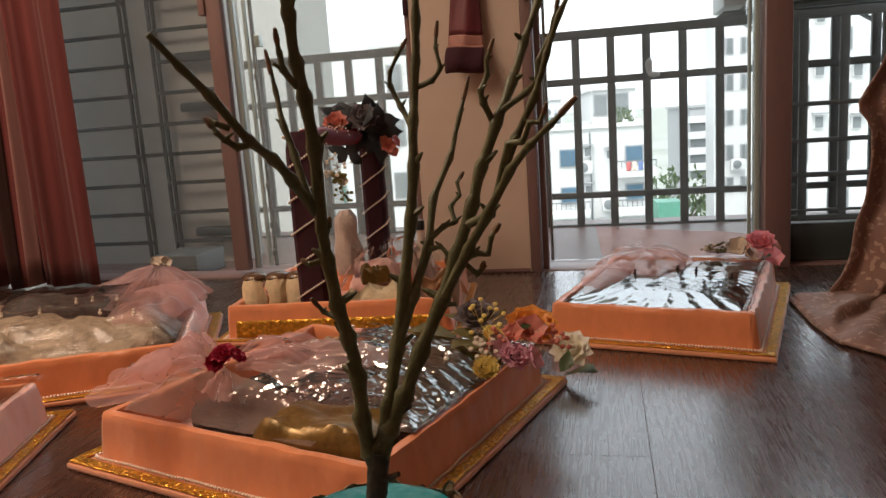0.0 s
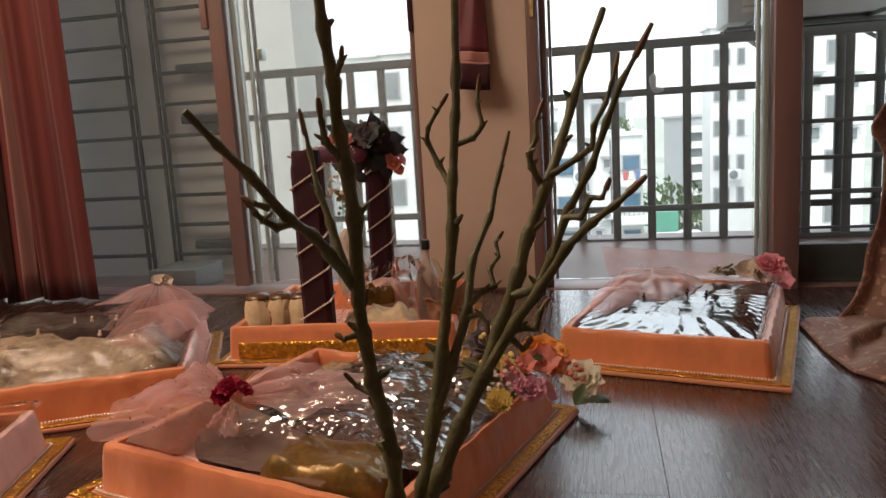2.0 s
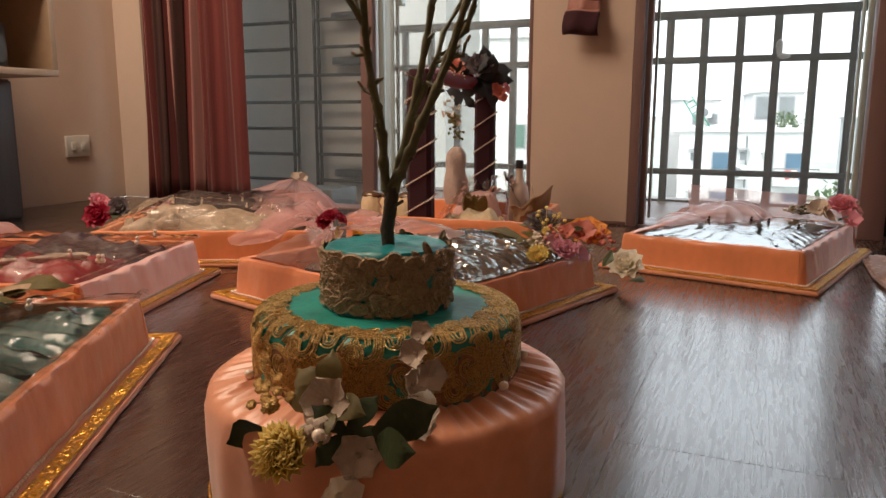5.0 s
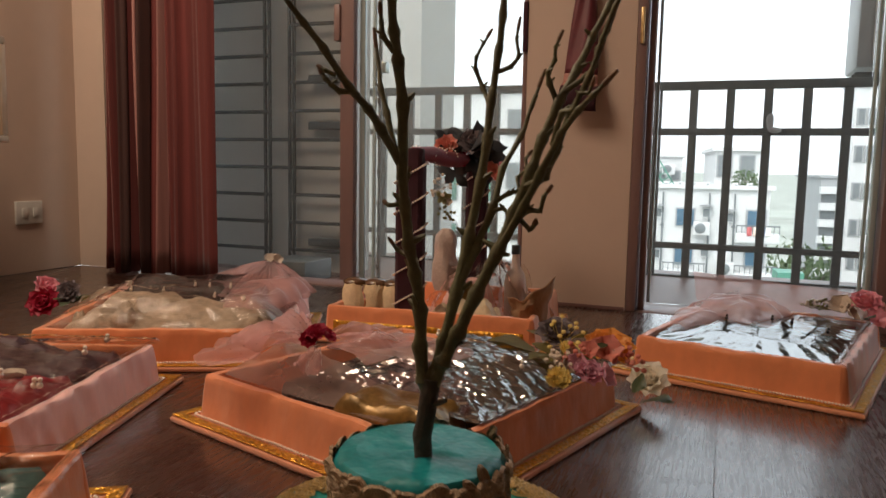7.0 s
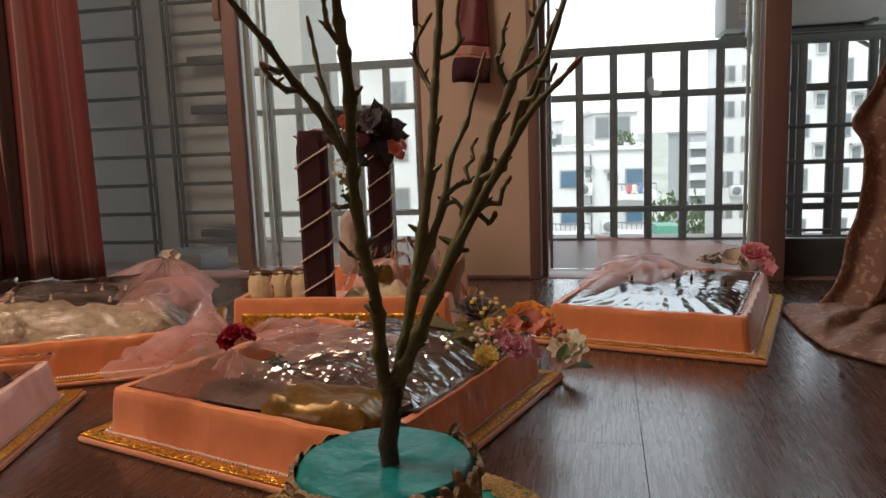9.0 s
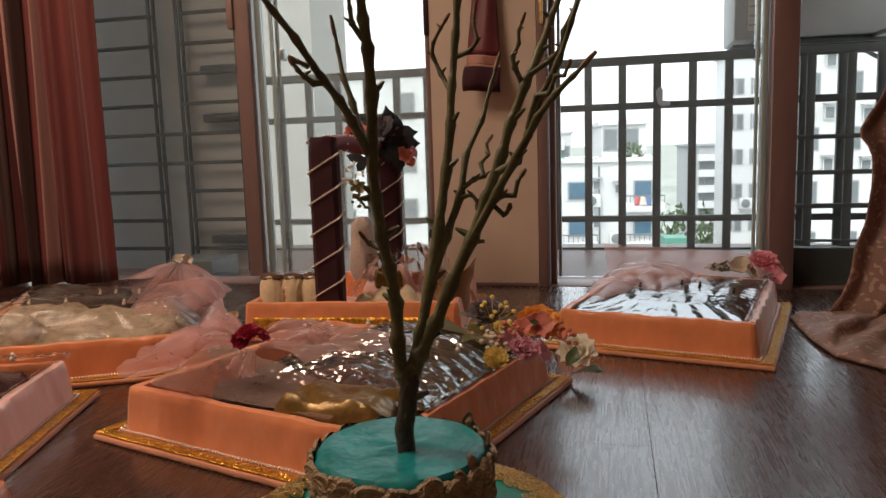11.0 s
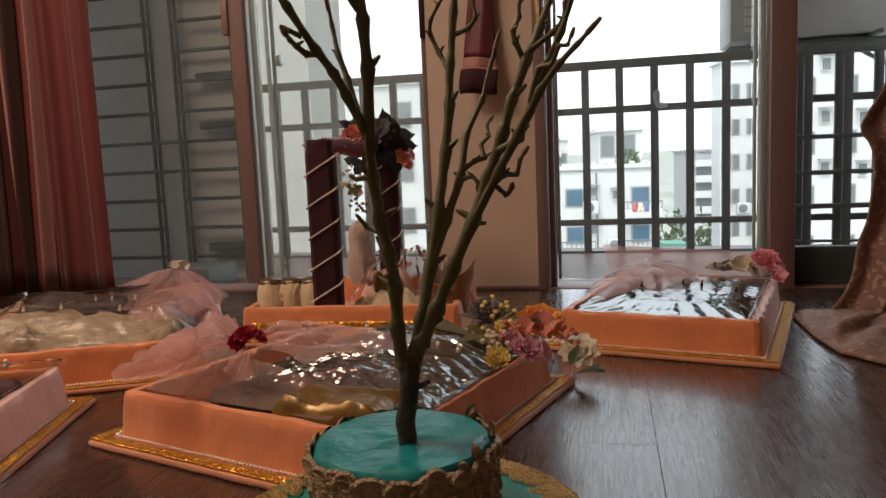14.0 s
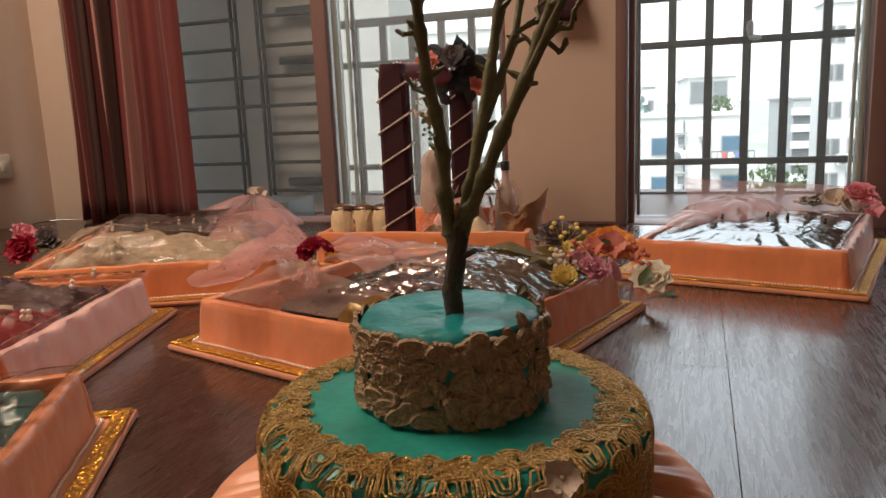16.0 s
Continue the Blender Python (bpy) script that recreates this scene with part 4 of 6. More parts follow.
def tray(cx, cy, ang, sx, sy, label, inset=0.051, h=0.085, pink=()):
    th = thing("gift_tray", pose(cx, cy, 0, 0, 0, ang), label, "tray", "decorated gift trays on the floor")
    bm = boxed(-sx / 2, sx / 2, -sy / 2, sy / 2, 0.0005, 0.011, 0.004)
    bmesh.ops.subdivide_edges(bm, edges=[e for e in bm.edges if e.calc_length() > 0.2], cuts=14, use_grid_fill=True)
    for v in bm.verts:
        v.co.x += 0.0018 * ns(v.co.y, v.co.z, 3 + cx, 22)
        v.co.y += 0.0018 * ns(v.co.x, v.co.z, 9 + cy, 22)
    part("base_board", bm, PEACH, th, "satin wrapped base board")
    bx, by = sx / 2 - inset, sy / 2 - inset
    t = 0.020
    ang4 = ((0, -bx, -by, 2 * bx), (90, bx, -by, 2 * by), (180, bx, by, 2 * bx), (270, -bx, by, 2 * by))
    for k, (a, x, y, L) in enumerate(ang4):
        w = part("wall", satin_wall(L, h - 0.011, t, k * 5 + cx * 9, 0.0045 if k in pink else 0.0008), PINK if k in pink else SATIN, th, "pink satin side" if k in pink else "")
        w.matrix_local = pose(x, y, 0.0112, 0, 0, a) @ pose(0, 0.0, 0)
        wd = inset * 0.38
        off = inset * 0.74
        bm = bmesh.new()
        sheet(bm, 60, 6, lambda u, v: Vector((-inset * 0.92 + (L + inset * 1.84) * u, -off - wd * 0.5 + wd * v + 0.0015 * ns(u, 0, k, 14), 0.0022 + 0.0010 * ((int(v * 6) % 2) * 0.6 + 0.5 * ns(u * 90, v * 9, k)))))
        g = part("gold_trim", bm, LACEGOLD, th, "gold sequin ribbon", thick=0.0012)
        g.matrix_local = pose(x, y, 0.0112 + 0.0004 * (k % 2), 0, 0, a)
        p = part("pearl_string", pearl_row((-0.02, -t * 0.5 - LEAN - 0.003, 0.0142), (L + 0.02, -t * 0.5 - LEAN - 0.003, 0.0142)), PEARL, th, "string of small cream pearls", kind="stuff")
        p.matrix_local = pose(x, y, 0, 0, 0, a)
        hc = h - 0.011
        c = part("corner", lathe(bmesh.new(), [(t / 2 + LEAN - 0.001, 0), (t / 2 + LEAN * 0.72, hc * 0.2), (t / 2 + LEAN * 0.3, hc * 0.6), (t / 2 - 0.0005, hc - 0.008), (t * 0.36, hc - 0.0022), (0.002, hc)], 20, lambda q, b: (0.0009 * math.sin(b * 3 + q), 0.0008 * math.sin(b * 2))), SATIN, th)
        c.matrix_local = pose(x, y, 0.0112)
    part("liner", boxed(-bx + 0.009, bx - 0.009, -by + 0.009, by - 0.009, 0.0115, 0.016), PINK, th, smooth=False)
    return th


def cellophane(m, sx, sy, z, sag, label, seed, material=None, puff=0.012, n=120, pleats=0.0045, fine=0.0015, creases=90, turn=0.0, spread=16.0, amp=0.0022, dome=0.0, wide=(0.004, 0.012), sides="eNwS"):
    """Stretched film: soft swells, pleats at the rim, and long sharp creases that run mostly one way."""
    rng = np.random.default_rng(seed)
    U, V = np.meshgrid(np.linspace(0, 1, n + 1), np.linspace(0, 1, n + 1), indexing="ij")
    X, Y = (U - 0.5) * sx, (V - 0.5) * sy
    field = np.zeros_like(X)
    for _ in range(creases):
        cx, cy = rng.uniform(-sx / 2, sx / 2), rng.uniform(-sy / 2, sy / 2)
        a = radians(turn + rng.normal(0, spread))
        L, w = rng.uniform(0.05, 0.2), rng.uniform(*wide)
        along = (X - cx) * math.cos(a) + (Y - cy) * math.sin(a)
        across = (Y - cy) * math.cos(a) - (X - cx) * math.sin(a) + 0.12 * rng.uniform(-1, 1) * along * along / L
        field += amp * rng.choice((-1, 1)) * rng.uniform(0.4, 1.0) * np.maximum(0, 1 - np.abs(across) / w) * np.maximum(0, 1 - (along / L) ** 2)
    bm = bmesh.new()

    def f(u, v):
        x, y = (u - 0.5) * sx, (v - 0.5) * sy
        e = min(u, 1 - u, v, 1 - v)
        r = math.hypot(x, y)
        a = math.atan2(y, x)
        pleat = pleats * math.sin(a * 34 + 2 * ns(x, y, seed, 9)) * min(1, r / (0.3 * sx)) * max(0, 1 - e * 5) * min(1, e * 22)
        h = puff * ns(x, y, seed, 7) + 0.5 * puff * ns(x, y, seed + 4, 19) + fine * ns(x * 0.6, y * 2.5, seed, 40)
        return Vector((x, y, z - sag * min(1, e * 6) + dome * (1 - (2 * u - 1) ** 2) * (1 - (2 * v - 1) ** 2) + (h + field[round(u * n), round(v * n)]) * min(1, e * 12) + pleat))
    sheet(bm, n, n, f)
    ob = solid("cellophane_wrap", bm, material or CELLO, m, label, "wrapping")
    for k, (key, half, run) in enumerate((("e", sx / 2, sy), ("N", sy / 2, sx), ("w", sx / 2, sy), ("S", sy / 2, sx))):
        if key not in sides:
            continue
        bm = bmesh.new()

        def g(u, v):
            x, q = (u - 0.5) * run, seed + k * 3
            crumple = 0.003 * abs(ns(x + v * 0.008, v * 0.02, q, 60)) + 0.0014 * ns(x + v * 0.01, v * 0.03, q, 190)
            return Vector((half - 0.006 + 0.017 * v + 0.003 * ns(x, v, q, 40), x, z + 0.0045 + 0.004 * math.sin(math.pi * v) + crumple - 0.002 * v))
        sheet(bm, 150, 5, g)
        e = part("gathered_edge", bm, CELLO3, ob, "crinkled gathered edge of the film")
        e.matrix_local = pose(0, 0, 0, 0, 0, 90 * k)
    return ob


def cloth_bundle(m, sx, sy, h, material, label, seed, name="folded_cloth"):
    """Soft folded bundle with creases and a rounded outline."""
    bm = bmesh.new()
    out = bmesh.ops.create_cube(bm, size=1)
    bmesh.ops.subdivide_edges(bm, edges=list(bm.edges), cuts=21, use_grid_fill=True)
    for v in bm.verts:
        x, y, z = v.co
        k = 1 - 0.18 * (abs(2 * x) ** 6 + abs(2 * y) ** 6) / 2
        top = z > 0
        hh = (0.75 + 0.32 * ns(x, y, seed, 3.1) + 0.22 * math.sin(9 * x + 6 * ns(x, y, seed, 2.2)) * 0.6 + 0.14 * ns(x, y, seed + 8, 7) + 0.16 * abs(ns(x, y, seed + 5, 11)) + 0.05 * ns(x, y, seed + 6, 24)) * (1 - 0.5 * max(abs(2 * x), abs(2 * y)) ** 5) if h < 0.11 else (0.85 + 0.2 * ns(x, y, seed, 3.1) + 0.07 * abs(ns(x, y, seed + 5, 8))) * (1 - 0.5 * max(abs(2 * x), abs(2 * y)) ** 4)
        v.co = Vector((x * sx * (k + 0.05 * ns(z, y, seed, 6)), y * sy * (k + 0.05 * ns(z, x, seed + 2, 6)), (z + 0.5) * h * (hh if top else 1)))
    return solid(name, bm, material, m, label, "cloth")


def fan(bm, c, a0, a1, r, z1, waves, amp, seed, z0=0.0, r0=0.012, droop=0.0, nu=26, nv=90, belly=0.028):
    """Gathered fan of net that opens from a knot at c."""
    def f(u, v):
        a = radians(a0 + (a1 - a0) * v)
        rr = r0 + (r * (0.80 + 0.4 * ns(v * 3, seed, 2)) - r0) * u * (1 - 0.35 * abs(2 * v - 1) ** 4)
        z = z0 + (z1 - z0) * u - droop * u * u + belly * math.sin(math.pi * min(1, u * 1.1)) * (0.6 + 0.8 * ns(u * 1.5, v * 2.5, seed)) + amp * u * (0.55 * math.sin(v * waves * 0.4 + 3 * ns(u * 2, v * 3, seed)) + 0.9 * ns(u * 3, v * 6, seed + 2)) + 0.3 * amp * ns(u * 7, v * 14, seed) + 0.35 * amp * (1 - 2 * abs(ns(u * 1.2, v * 11, seed + 5))) * min(1, u * 4) * (1 - 0.5 * u)
        return Vector(c) + Vector((rr * math.cos(a), rr * math.sin(a), z))
    return sheet(bm, nu, nv, f)


def net_puff(m, sx, sy, h, seed, label, folds=7.0, skew=0.0):
    """Loose puff of net: a soft crumpled mound with an uneven outline."""
    def f(u, v):
        a = 2 * math.pi * u
        e = 1 + 0.28 * ns(math.cos(a) * 1.3, math.sin(a) * 1.3, seed) + 0.06 * math.sin(a * 9 + seed)
        x, y = sx / 2 * v * e * math.cos(a), sy / 2 * v * e * math.sin(a)
        top = (1 - v * v) ** 0.8
        ridge = 1 - abs(math.sin(folds * (0.5 * a + 0.35 * ns(x, y, seed, 9))))
        z = h * top * (0.75 + 0.5 * ns(x, y, seed + 3, 8)) + 0.30 * h * ridge * v * (1 - 0.6 * v) + 0.05 * h * ns(x, y, seed, 40)
        return Vector((x + skew * top * h, y, max(0.001, z)))
    return solid("tulle_bow", sheet(bmesh.new(), 84, 18, f), TULLE, m, label, "bow")


def pearls_on(m, seed, n, sx, sy, z, label="loose pearls pinned on the wrapping", r=0.0055, material=None):
    th = thing("pearl_pins", m, label, "pearls")
    rnd = random.Random(seed)
    for k in range(n):
        x, y = rnd.uniform(-sx / 2, sx / 2), rnd.uniform(-sy / 2, sy / 2)
        part("pearl", ball(bmesh.new(), (x, y, z + r), r, 10, 8), material or PEARL, th)
        part("pearl", ball(bmesh.new(), (x + 0.001, y, z + 2.6 * r), r * 0.72, 10, 8), material or PEARL, th)
    return th


# tray in the middle
TC = pose(-0.121, 1.358, 0, 0, 0, -22.7)
tray(-0.121, 1.358, -22.7, 0.605, 0.605, "orange satin gift tray with gold trim, holding wrapped cloth")
cloth_bundle(TC @ pose(-0.06, 0.0, 0.0165), 0.3, 0.36, 0.08, DARKCLOTH, "dark brown folded cloth in the tray", 1)
cloth_bundle(TC @ pose(0.135, 0.10, 0.0165), 0.22, 0.28, 0.085, TANCLOTH, "tan folded cloth in the tray", 4)
cloth_bundle(TC @ pose(0.12, -0.185, 0.0165, 0, 0, 8), 0.21, 0.12, 0.111, GOLDPACK, "crumpled gold-brown packet in the tray", 7, "packet")
cloth_bundle(TC @ pose(-0.1, 0.21, 0.0165), 0.26, 0.08, 0.06, TANCLOTH, "tan folded cloth in the tray", 12)
cellophane(TC @ pose(0.066, 0.05, 0), 0.375, 0.42, 0.088, -0.004, "clear cellophane stretched over the tray", 3, CELLO2, 0.010, n=190, creases=420, amp=0.0019, spread=15, dome=0.036, wide=(0.003, 0.008), sides="eN")
pearls_on(TC @ pose(0.06, 0.06, 0), 3, 7, 0.26, 0.26, 0.113, r=0.0045)

tb = thing("tulle_bow", Matrix.Identity(4), "pale pink net bow with dark sequins on the tray corner", "bow")
KN = Vector((-0.232, 1.195, 0.158))
bm = bmesh.new()
fan(bm, KN, 132, 208, 0.24, -0.022, 34, 0.016, 1, droop=0.0)
fan(bm, KN + Vector((0, 0, 0.008)), 128, 205, 0.19, 0.0, 26, 0.022, 4, droop=0.02, belly=0.04)
rnd = random.Random(5)
spots = [v.co + Vector((0, 0, 0.001)) for v in rnd.sample(list(bm.verts), 90)]
part("loop", bm, TULLE, tb)
bm = bmesh.new()
fan(bm, KN, -30, 66, 0.235, -0.004, 30, 0.014, 8, belly=0.018)
fan(bm, KN + Vector((0, 0, 0.010)), 5, 75, 0.21, 0.004, 22, 0.016, 12, droop=0.02, belly=0.02)
fan(bm, KN, 215, 300, 0.055, -0.03, 18, 0.010, 15, belly=0.008)
part("loop", bm, TULLE, tb)
bm = bmesh.new()
for p in spots:
    ball(bm, p, (0.0013, 0.0013, 0.0009), 5, 4)
part("sequin", bm, mat("dark_sequin", (0.12, 0.05, 0.04), 0.3, 0.5), tb, "scattered dark sequins", kind="stuff")
bouquet("dark red cloth rose tied on the net bow", Matrix.Translation(KN + Vector((0.0, -0.01, 0.03))), [("rose", 0, 0, -0.008, 0.019, REDROSE, 30, 0), ("rose", 0.018, -0.004, -0.010, 0.015, REDROSE, 45, 80), ("rose", -0.012, -0.006, -0.016, 0.015, REDROSE, 60, 20)])
org = bmesh.new()
sheet(org, 44, 18, lambda u, v: Vector((-0.225 + 0.37 * u + 0.02 * v, -0.243 + 0.14 * v * (1 - 0.55 * u), 0.0865 + 0.046 * v ** 0.8 * (1 - 0.8 * u) + 0.010 * ns(u * 5, v * 4) * v + 0.004 * abs(ns(u * 16, v * 5, 3)))))
solid("organza_flap", org, ORGANZA, TC, "sheer greyish organza folded over the rim of the tray", "cloth")

FR = Vector((0.135, 1.33, 0.10))
bouquet("orange, yellow, mauve and white cloth flowers on the tray corner", Matrix.Translation(FR), [
    ("rose", 0.075, 0.115, 0.026, 0.045, ORANGE, 28, 10), ("chrysanthemum", 0.005, -0.03, 0.004, 0.030, YELLOW, 40, 0), ("rose", 0.050, 0.0, 0.016, 0.023, MAUVE, 52, 20),
    ("blossom", 0.074, 0.006, 0.012, 0.024, MAUVE, 62, 70), ("blossom", 0.030, 0.0, 0.030, 0.020, MAUVE, 50, 10), ("blossom", 0.022, 0.02, 0.036, 0.018, CREAM, 45, 30), ("blossom", 0.048, 0.03, 0.046, 0.020, CORAL, 40, 0), ("blossom", 0.012, 0.0, 0.024, 0.016, CREAM, 60, 60), ("leaf", 0.058, 0.04, 0.05, 0.035, LEAF, 20, 80), ("blossom", 0.075, 0.055, 0.04, 0.032, CORAL, 45, 0), ("chrysanthemum", 0.01, 0.055, 0.028, 0.030, YELLOW, 30, 50),
    ("rose", 0.150, 0.235, -0.054, 0.039, WHITE, 46, -12), ("rose", -0.02, 0.15, 0.04, 0.038, GREYROSE, 30, 0), ("sprig", 0.0, 0.01, 0.02, 0.03, CREAM, 30, 0),
    ("sprig", 0.03, 0.03, 0.03, 0.03, CORAL, 30, 0), ("sprig", 0.11, 0.06, 0.02, 0.028, CORAL, 40, 0), ("leaf", 0.135, 0.205, -0.086, 0.07, LEAF, 8, -30),
    ("leaf", 0.12, 0.03, 0.0, 0.06, LEAF, 60, -70), ("leaf", 0.09, 0.05, 0.045, 0.04, LEAF, 0, 100), ("leaves", -0.02, 0.09, 0.02, 0.075, OLIVE, 0, 0),
    ("leaves", 0.04, 0.13, 0.01, 0.06, OLIVE, 0, 40), ("leaf", -0.05, 0.19, 0.03, 0.085, OLIVE, 0, 110), ("leaf", 0.0, 0.2, 0.03, 0.07, OLIVE, -30, 70),
    ("leaf", -0.06, 0.15, 0.01, 0.12, OLIVE, 0, 170), ("sprig", -0.01, 0.13, 0.03, 0.05, YELLOW, 10, 0)])

# tray by the post
TRm = pose(0.548, 1.985, 0, 0, 0, -20.5)
tray(0.548, 1.985, -20.5, 0.50, 0.64, "orange satin gift tray with a cellophane covered box", pink=(1,))
cloth_bundle(TRm @ pose(0.01, -0.03, 0.0165), 0.38, 0.48, 0.066, TANCLOTH, "tan wrapped box in the tray", 21, "wrapped_box")
cellophane(TRm @ pose(0.0, 0.0, 0), 0.378, 0.516, 0.080, -0.010, "glossy clear cellophane over the tray", 9, CELLO, 0.0014, 120, 0.003, 0.0003, creases=40, amp=0.0004, spread=60, dome=0.012, sides="eN")
net_puff(TRm @ pose(-0.09, 0.12, 0.098, 0, 0, 15), 0.24, 0.30, 0.05, 21, "pale pink net gathered at the corner of the tray")
net_puff(TRm @ pose(-0.15, -0.02, 0.097), 0.11, 0.30, 0.02, 25, "pale pink net spread along the rim of the tray", 4.0)
bm = bmesh.new()
sheet(bm, 26, 8, lambda u, v: Vector((-0.24 + 0.42 * u + 0.03 * v * (1 - 2 * u) * -1, 0.262 + 0.05 * v + 0.006 * ns(u * 4, v * 2), 0.088 + 0.075 * v * (1 - 0.25 * u) + 0.004 * ns(u * 5, v * 3, 2))))
solid("net_sheet", bm, TULLE, TRm, "stiff pale pink net standing behind the tray", "wrapping")
bouquet("pink rose with cream blossoms on the tray corner", TRm @ pose(0.165, 0.235, 0.10), [
    ("rose", 0.015, 0.0, 0.030, 0.038, ROSEPINK, 35, 0), ("rose", 0.035, 0.01, 0.018, 0.030, PINK, 60, 60), ("blossom", -0.035, -0.02, 0.02, 0.034, CREAM, 40, 0),
    ("blossom", -0.05, 0.0, 0.01, 0.03, CREAM, 30, 40), ("blossom", -0.015, -0.04, 0.008, 0.028, CREAM, 50, 80), ("blossom", 0.045, -0.03, 0.0, 0.03, ROSEPINK, 50, 20),
    ("sprig", -0.09, 0.02, 0.0, 0.03, OLIVE, 0, 0), ("sprig", -0.11, 0.03, 0.0, 0.025, CREAM, 0, 0), ("leaf", -0.07, 0.01, 0.005, 0.05, OLIVE, 0, 170), ("leaf", 0.02, -0.04, 0.0, 0.045, LEAF, 20, -70)])
pearls_on(TRm @ pose(0.02, 0.03, 0), 8, 6, 0.24, 0.26, 0.1, "dark bead pins on the wrapping", 0.0042, DARKCLOTH)

# back tray by the red curtain
TLm = pose(-0.838, 1.729, 0, 0, 0, 20)
tray(-0.838, 1.729, 20, 0.62, 0.6, "orange satin gift tray heaped with cream cloth under net", pink=(1, 2))
cloth_bundle(TLm @ pose(0.0, -0.07, 0.0165), 0.53, 0.36, 0.108, HEAP, "heap of cream embroidered cloth in the tray", 31)
cloth_bundle(TLm @ pose(-0.06, 0.17, 0.0165), 0.36, 0.14, 0.13, DARKCLOTH, "dark brown cloth in the tray", 34)
cloth_bundle(TLm @ pose(-0.13, -0.17, 0.0165), 0.2, 0.13, 0.105, HEAP, "cream cloth roll in the tray", 36)
cellophane(TLm @ pose(0, 0, 0), 0.52, 0.50, 0.088, -0.055, "loose clear cellophane over cream cloth", 33, CELLO3, 0.010, 150, 0.0012, creases=240, amp=0.0016, spread=50, wide=(0.004, 0.009), sides="e")
pearls_on(TLm @ pose(0, 0.06, 0), 12, 12, 0.44, 0.3, 0.118, r=0.0045)
KL = TLm @ Vector((0.17, 0.235, 0.175))
bm = bmesh.new()
fan(bm, KL, 165, 255, 0.26, -0.05, 14, 0.012, 41, droop=0.03, belly=0.004)
fan(bm, KL, 240, 335, 0.27, -0.09, 14, 0.014, 44, droop=0.015, belly=0.004)
fan(bm, KL, -40, 60, 0.16, -0.07, 12, 0.012, 47, droop=0.02, belly=0.004)
solid("tulle_cover", bm, TULLE, Matrix.Identity(4), "pink net drawn up over the tray corner", "bow")
net_puff(TLm @ pose(0.19, 0.06, 0.10, 0, 0, 80), 0.36, 0.20, 0.055, 48, "pink net heaped over the rim of the tray", 6.0)
bouquet("cream cloth flower on the net knot", Matrix.Translation(KL + Vector((0, 0, 0.003))), [("blossom", 0, 0, 0, 0.022, CREAM, 30, 0), ("blossom", 0.018, 0, 0, 0.018, CREAM, 50, 50), ("blossom", -0.014, 0, 0.0, 0.017, CREAM, 50, 80)])
bouquet("pink and grey cloth roses with leaves on the tray corner", TLm @ pose(-0.385, 0.10, 0.075), [
    ("rose", -0.01, 0.0, 0.0, 0.042, REDROSE, 60, 0), ("rose", -0.02, 0.03, 0.03, 0.038, ROSEPINK, 45, 60), ("rose", 0.045, 0.02, 0.022, 0.034, GREYROSE, 60, 0),
    ("leaves", 0.06, 0.0, 0.0, 0.06, LEAF, 0, 0), ("leaf", 0.08, 0.0, 0.0, 0.07, OLIVE, 0, 0), ("blossom", 0.1, -0.01, 0.005, 0.02, CREAM, 30, 0), ("blossom", 0.12, 0.01, 0.0, 0.018, CREAM, 30, 30)])

# tray with red cloth
TMm = pose(-0.872, 1.083, 0, 0, 0, 12.5)
tray(-0.872, 1.083, 12.5, 0.60, 0.55, "pink and orange satin gift tray with red silk under cellophane", inset=0.05, pink=(1,))
cloth_bundle(TMm @ pose(0.08, -0.09, 0.0165), 0.32, 0.26, 0.086, MAROON, "deep red silk in the tray", 51)
cloth_bundle(TMm @ pose(0.06, 0.12, 0.0165), 0.36, 0.18, 0.09, DARKPLUM, "dark plum cloth in the tray", 53)
cloth_bundle(TMm @ pose(-0.17, -0.02, 0.0165), 0.15, 0.42, 0.085, MAROON, "deep red silk in the tray", 55)
cloth_bundle(TMm @ pose(0.08, -0.05, 0.09, 0, 0, 120), 0.03, 0.17, 0.012, CREAM, "narrow cream band on red silk", 57, "cloth_band")
cellophane(TMm @ pose(0, 0, 0), 0.518, 0.468, 0.0905, -0.02, "tight clear cellophane over red silk", 52, CELLO3, 0.008, 130, 0.004, 0.0015, creases=160, amp=0.0022, spread=40, sides="eN")
pearls_on(TMm @ pose(0.06, 0.03, 0), 15, 5, 0.36, 0.3, 0.1)
bm = bmesh.new()
fan(bm, TMm @ Vector((-0.23, 0.1, 0.12)), 0, 360, 0.15, 0.03, 40, 0.012, 61, droop=0.05)
solid("tulle_bow", bm, TULLE, Matrix.Identity(4), "pale pink net puff on the tray rim", "bow")

# nearest tray with teal cloth
TNm = pose(-0.539, 0.542, 0, 0, 0, 24.3)
tray(-0.539, 0.542, 24.3, 0.60, 0.60, "orange satin gift tray with dark teal cloth under pleated cellophane", inset=0.055)
cloth_bundle(TNm @ pose(0.06, 0.1, 0.0165), 0.4, 0.26, 0.08, DARKTEAL, "dark teal cloth in the tray", 71)
cloth_bundle(TNm @ pose(0.06, -0.14, 0.0165), 0.4, 0.22, 0.075, DARKTEAL, "dark teal cloth in the tray", 73)
cellophane(TNm @ pose(0, 0, 0), 0.512, 0.512, 0.0905, -0.012, "clear cellophane pleated over the tray rim", 72, CELLO3, 0.006, 130, 0.006, 0.0006, creases=110, turn=20, amp=0.0055, spread=60, dome=0.006, wide=(0.008, 0.024), sides="e")
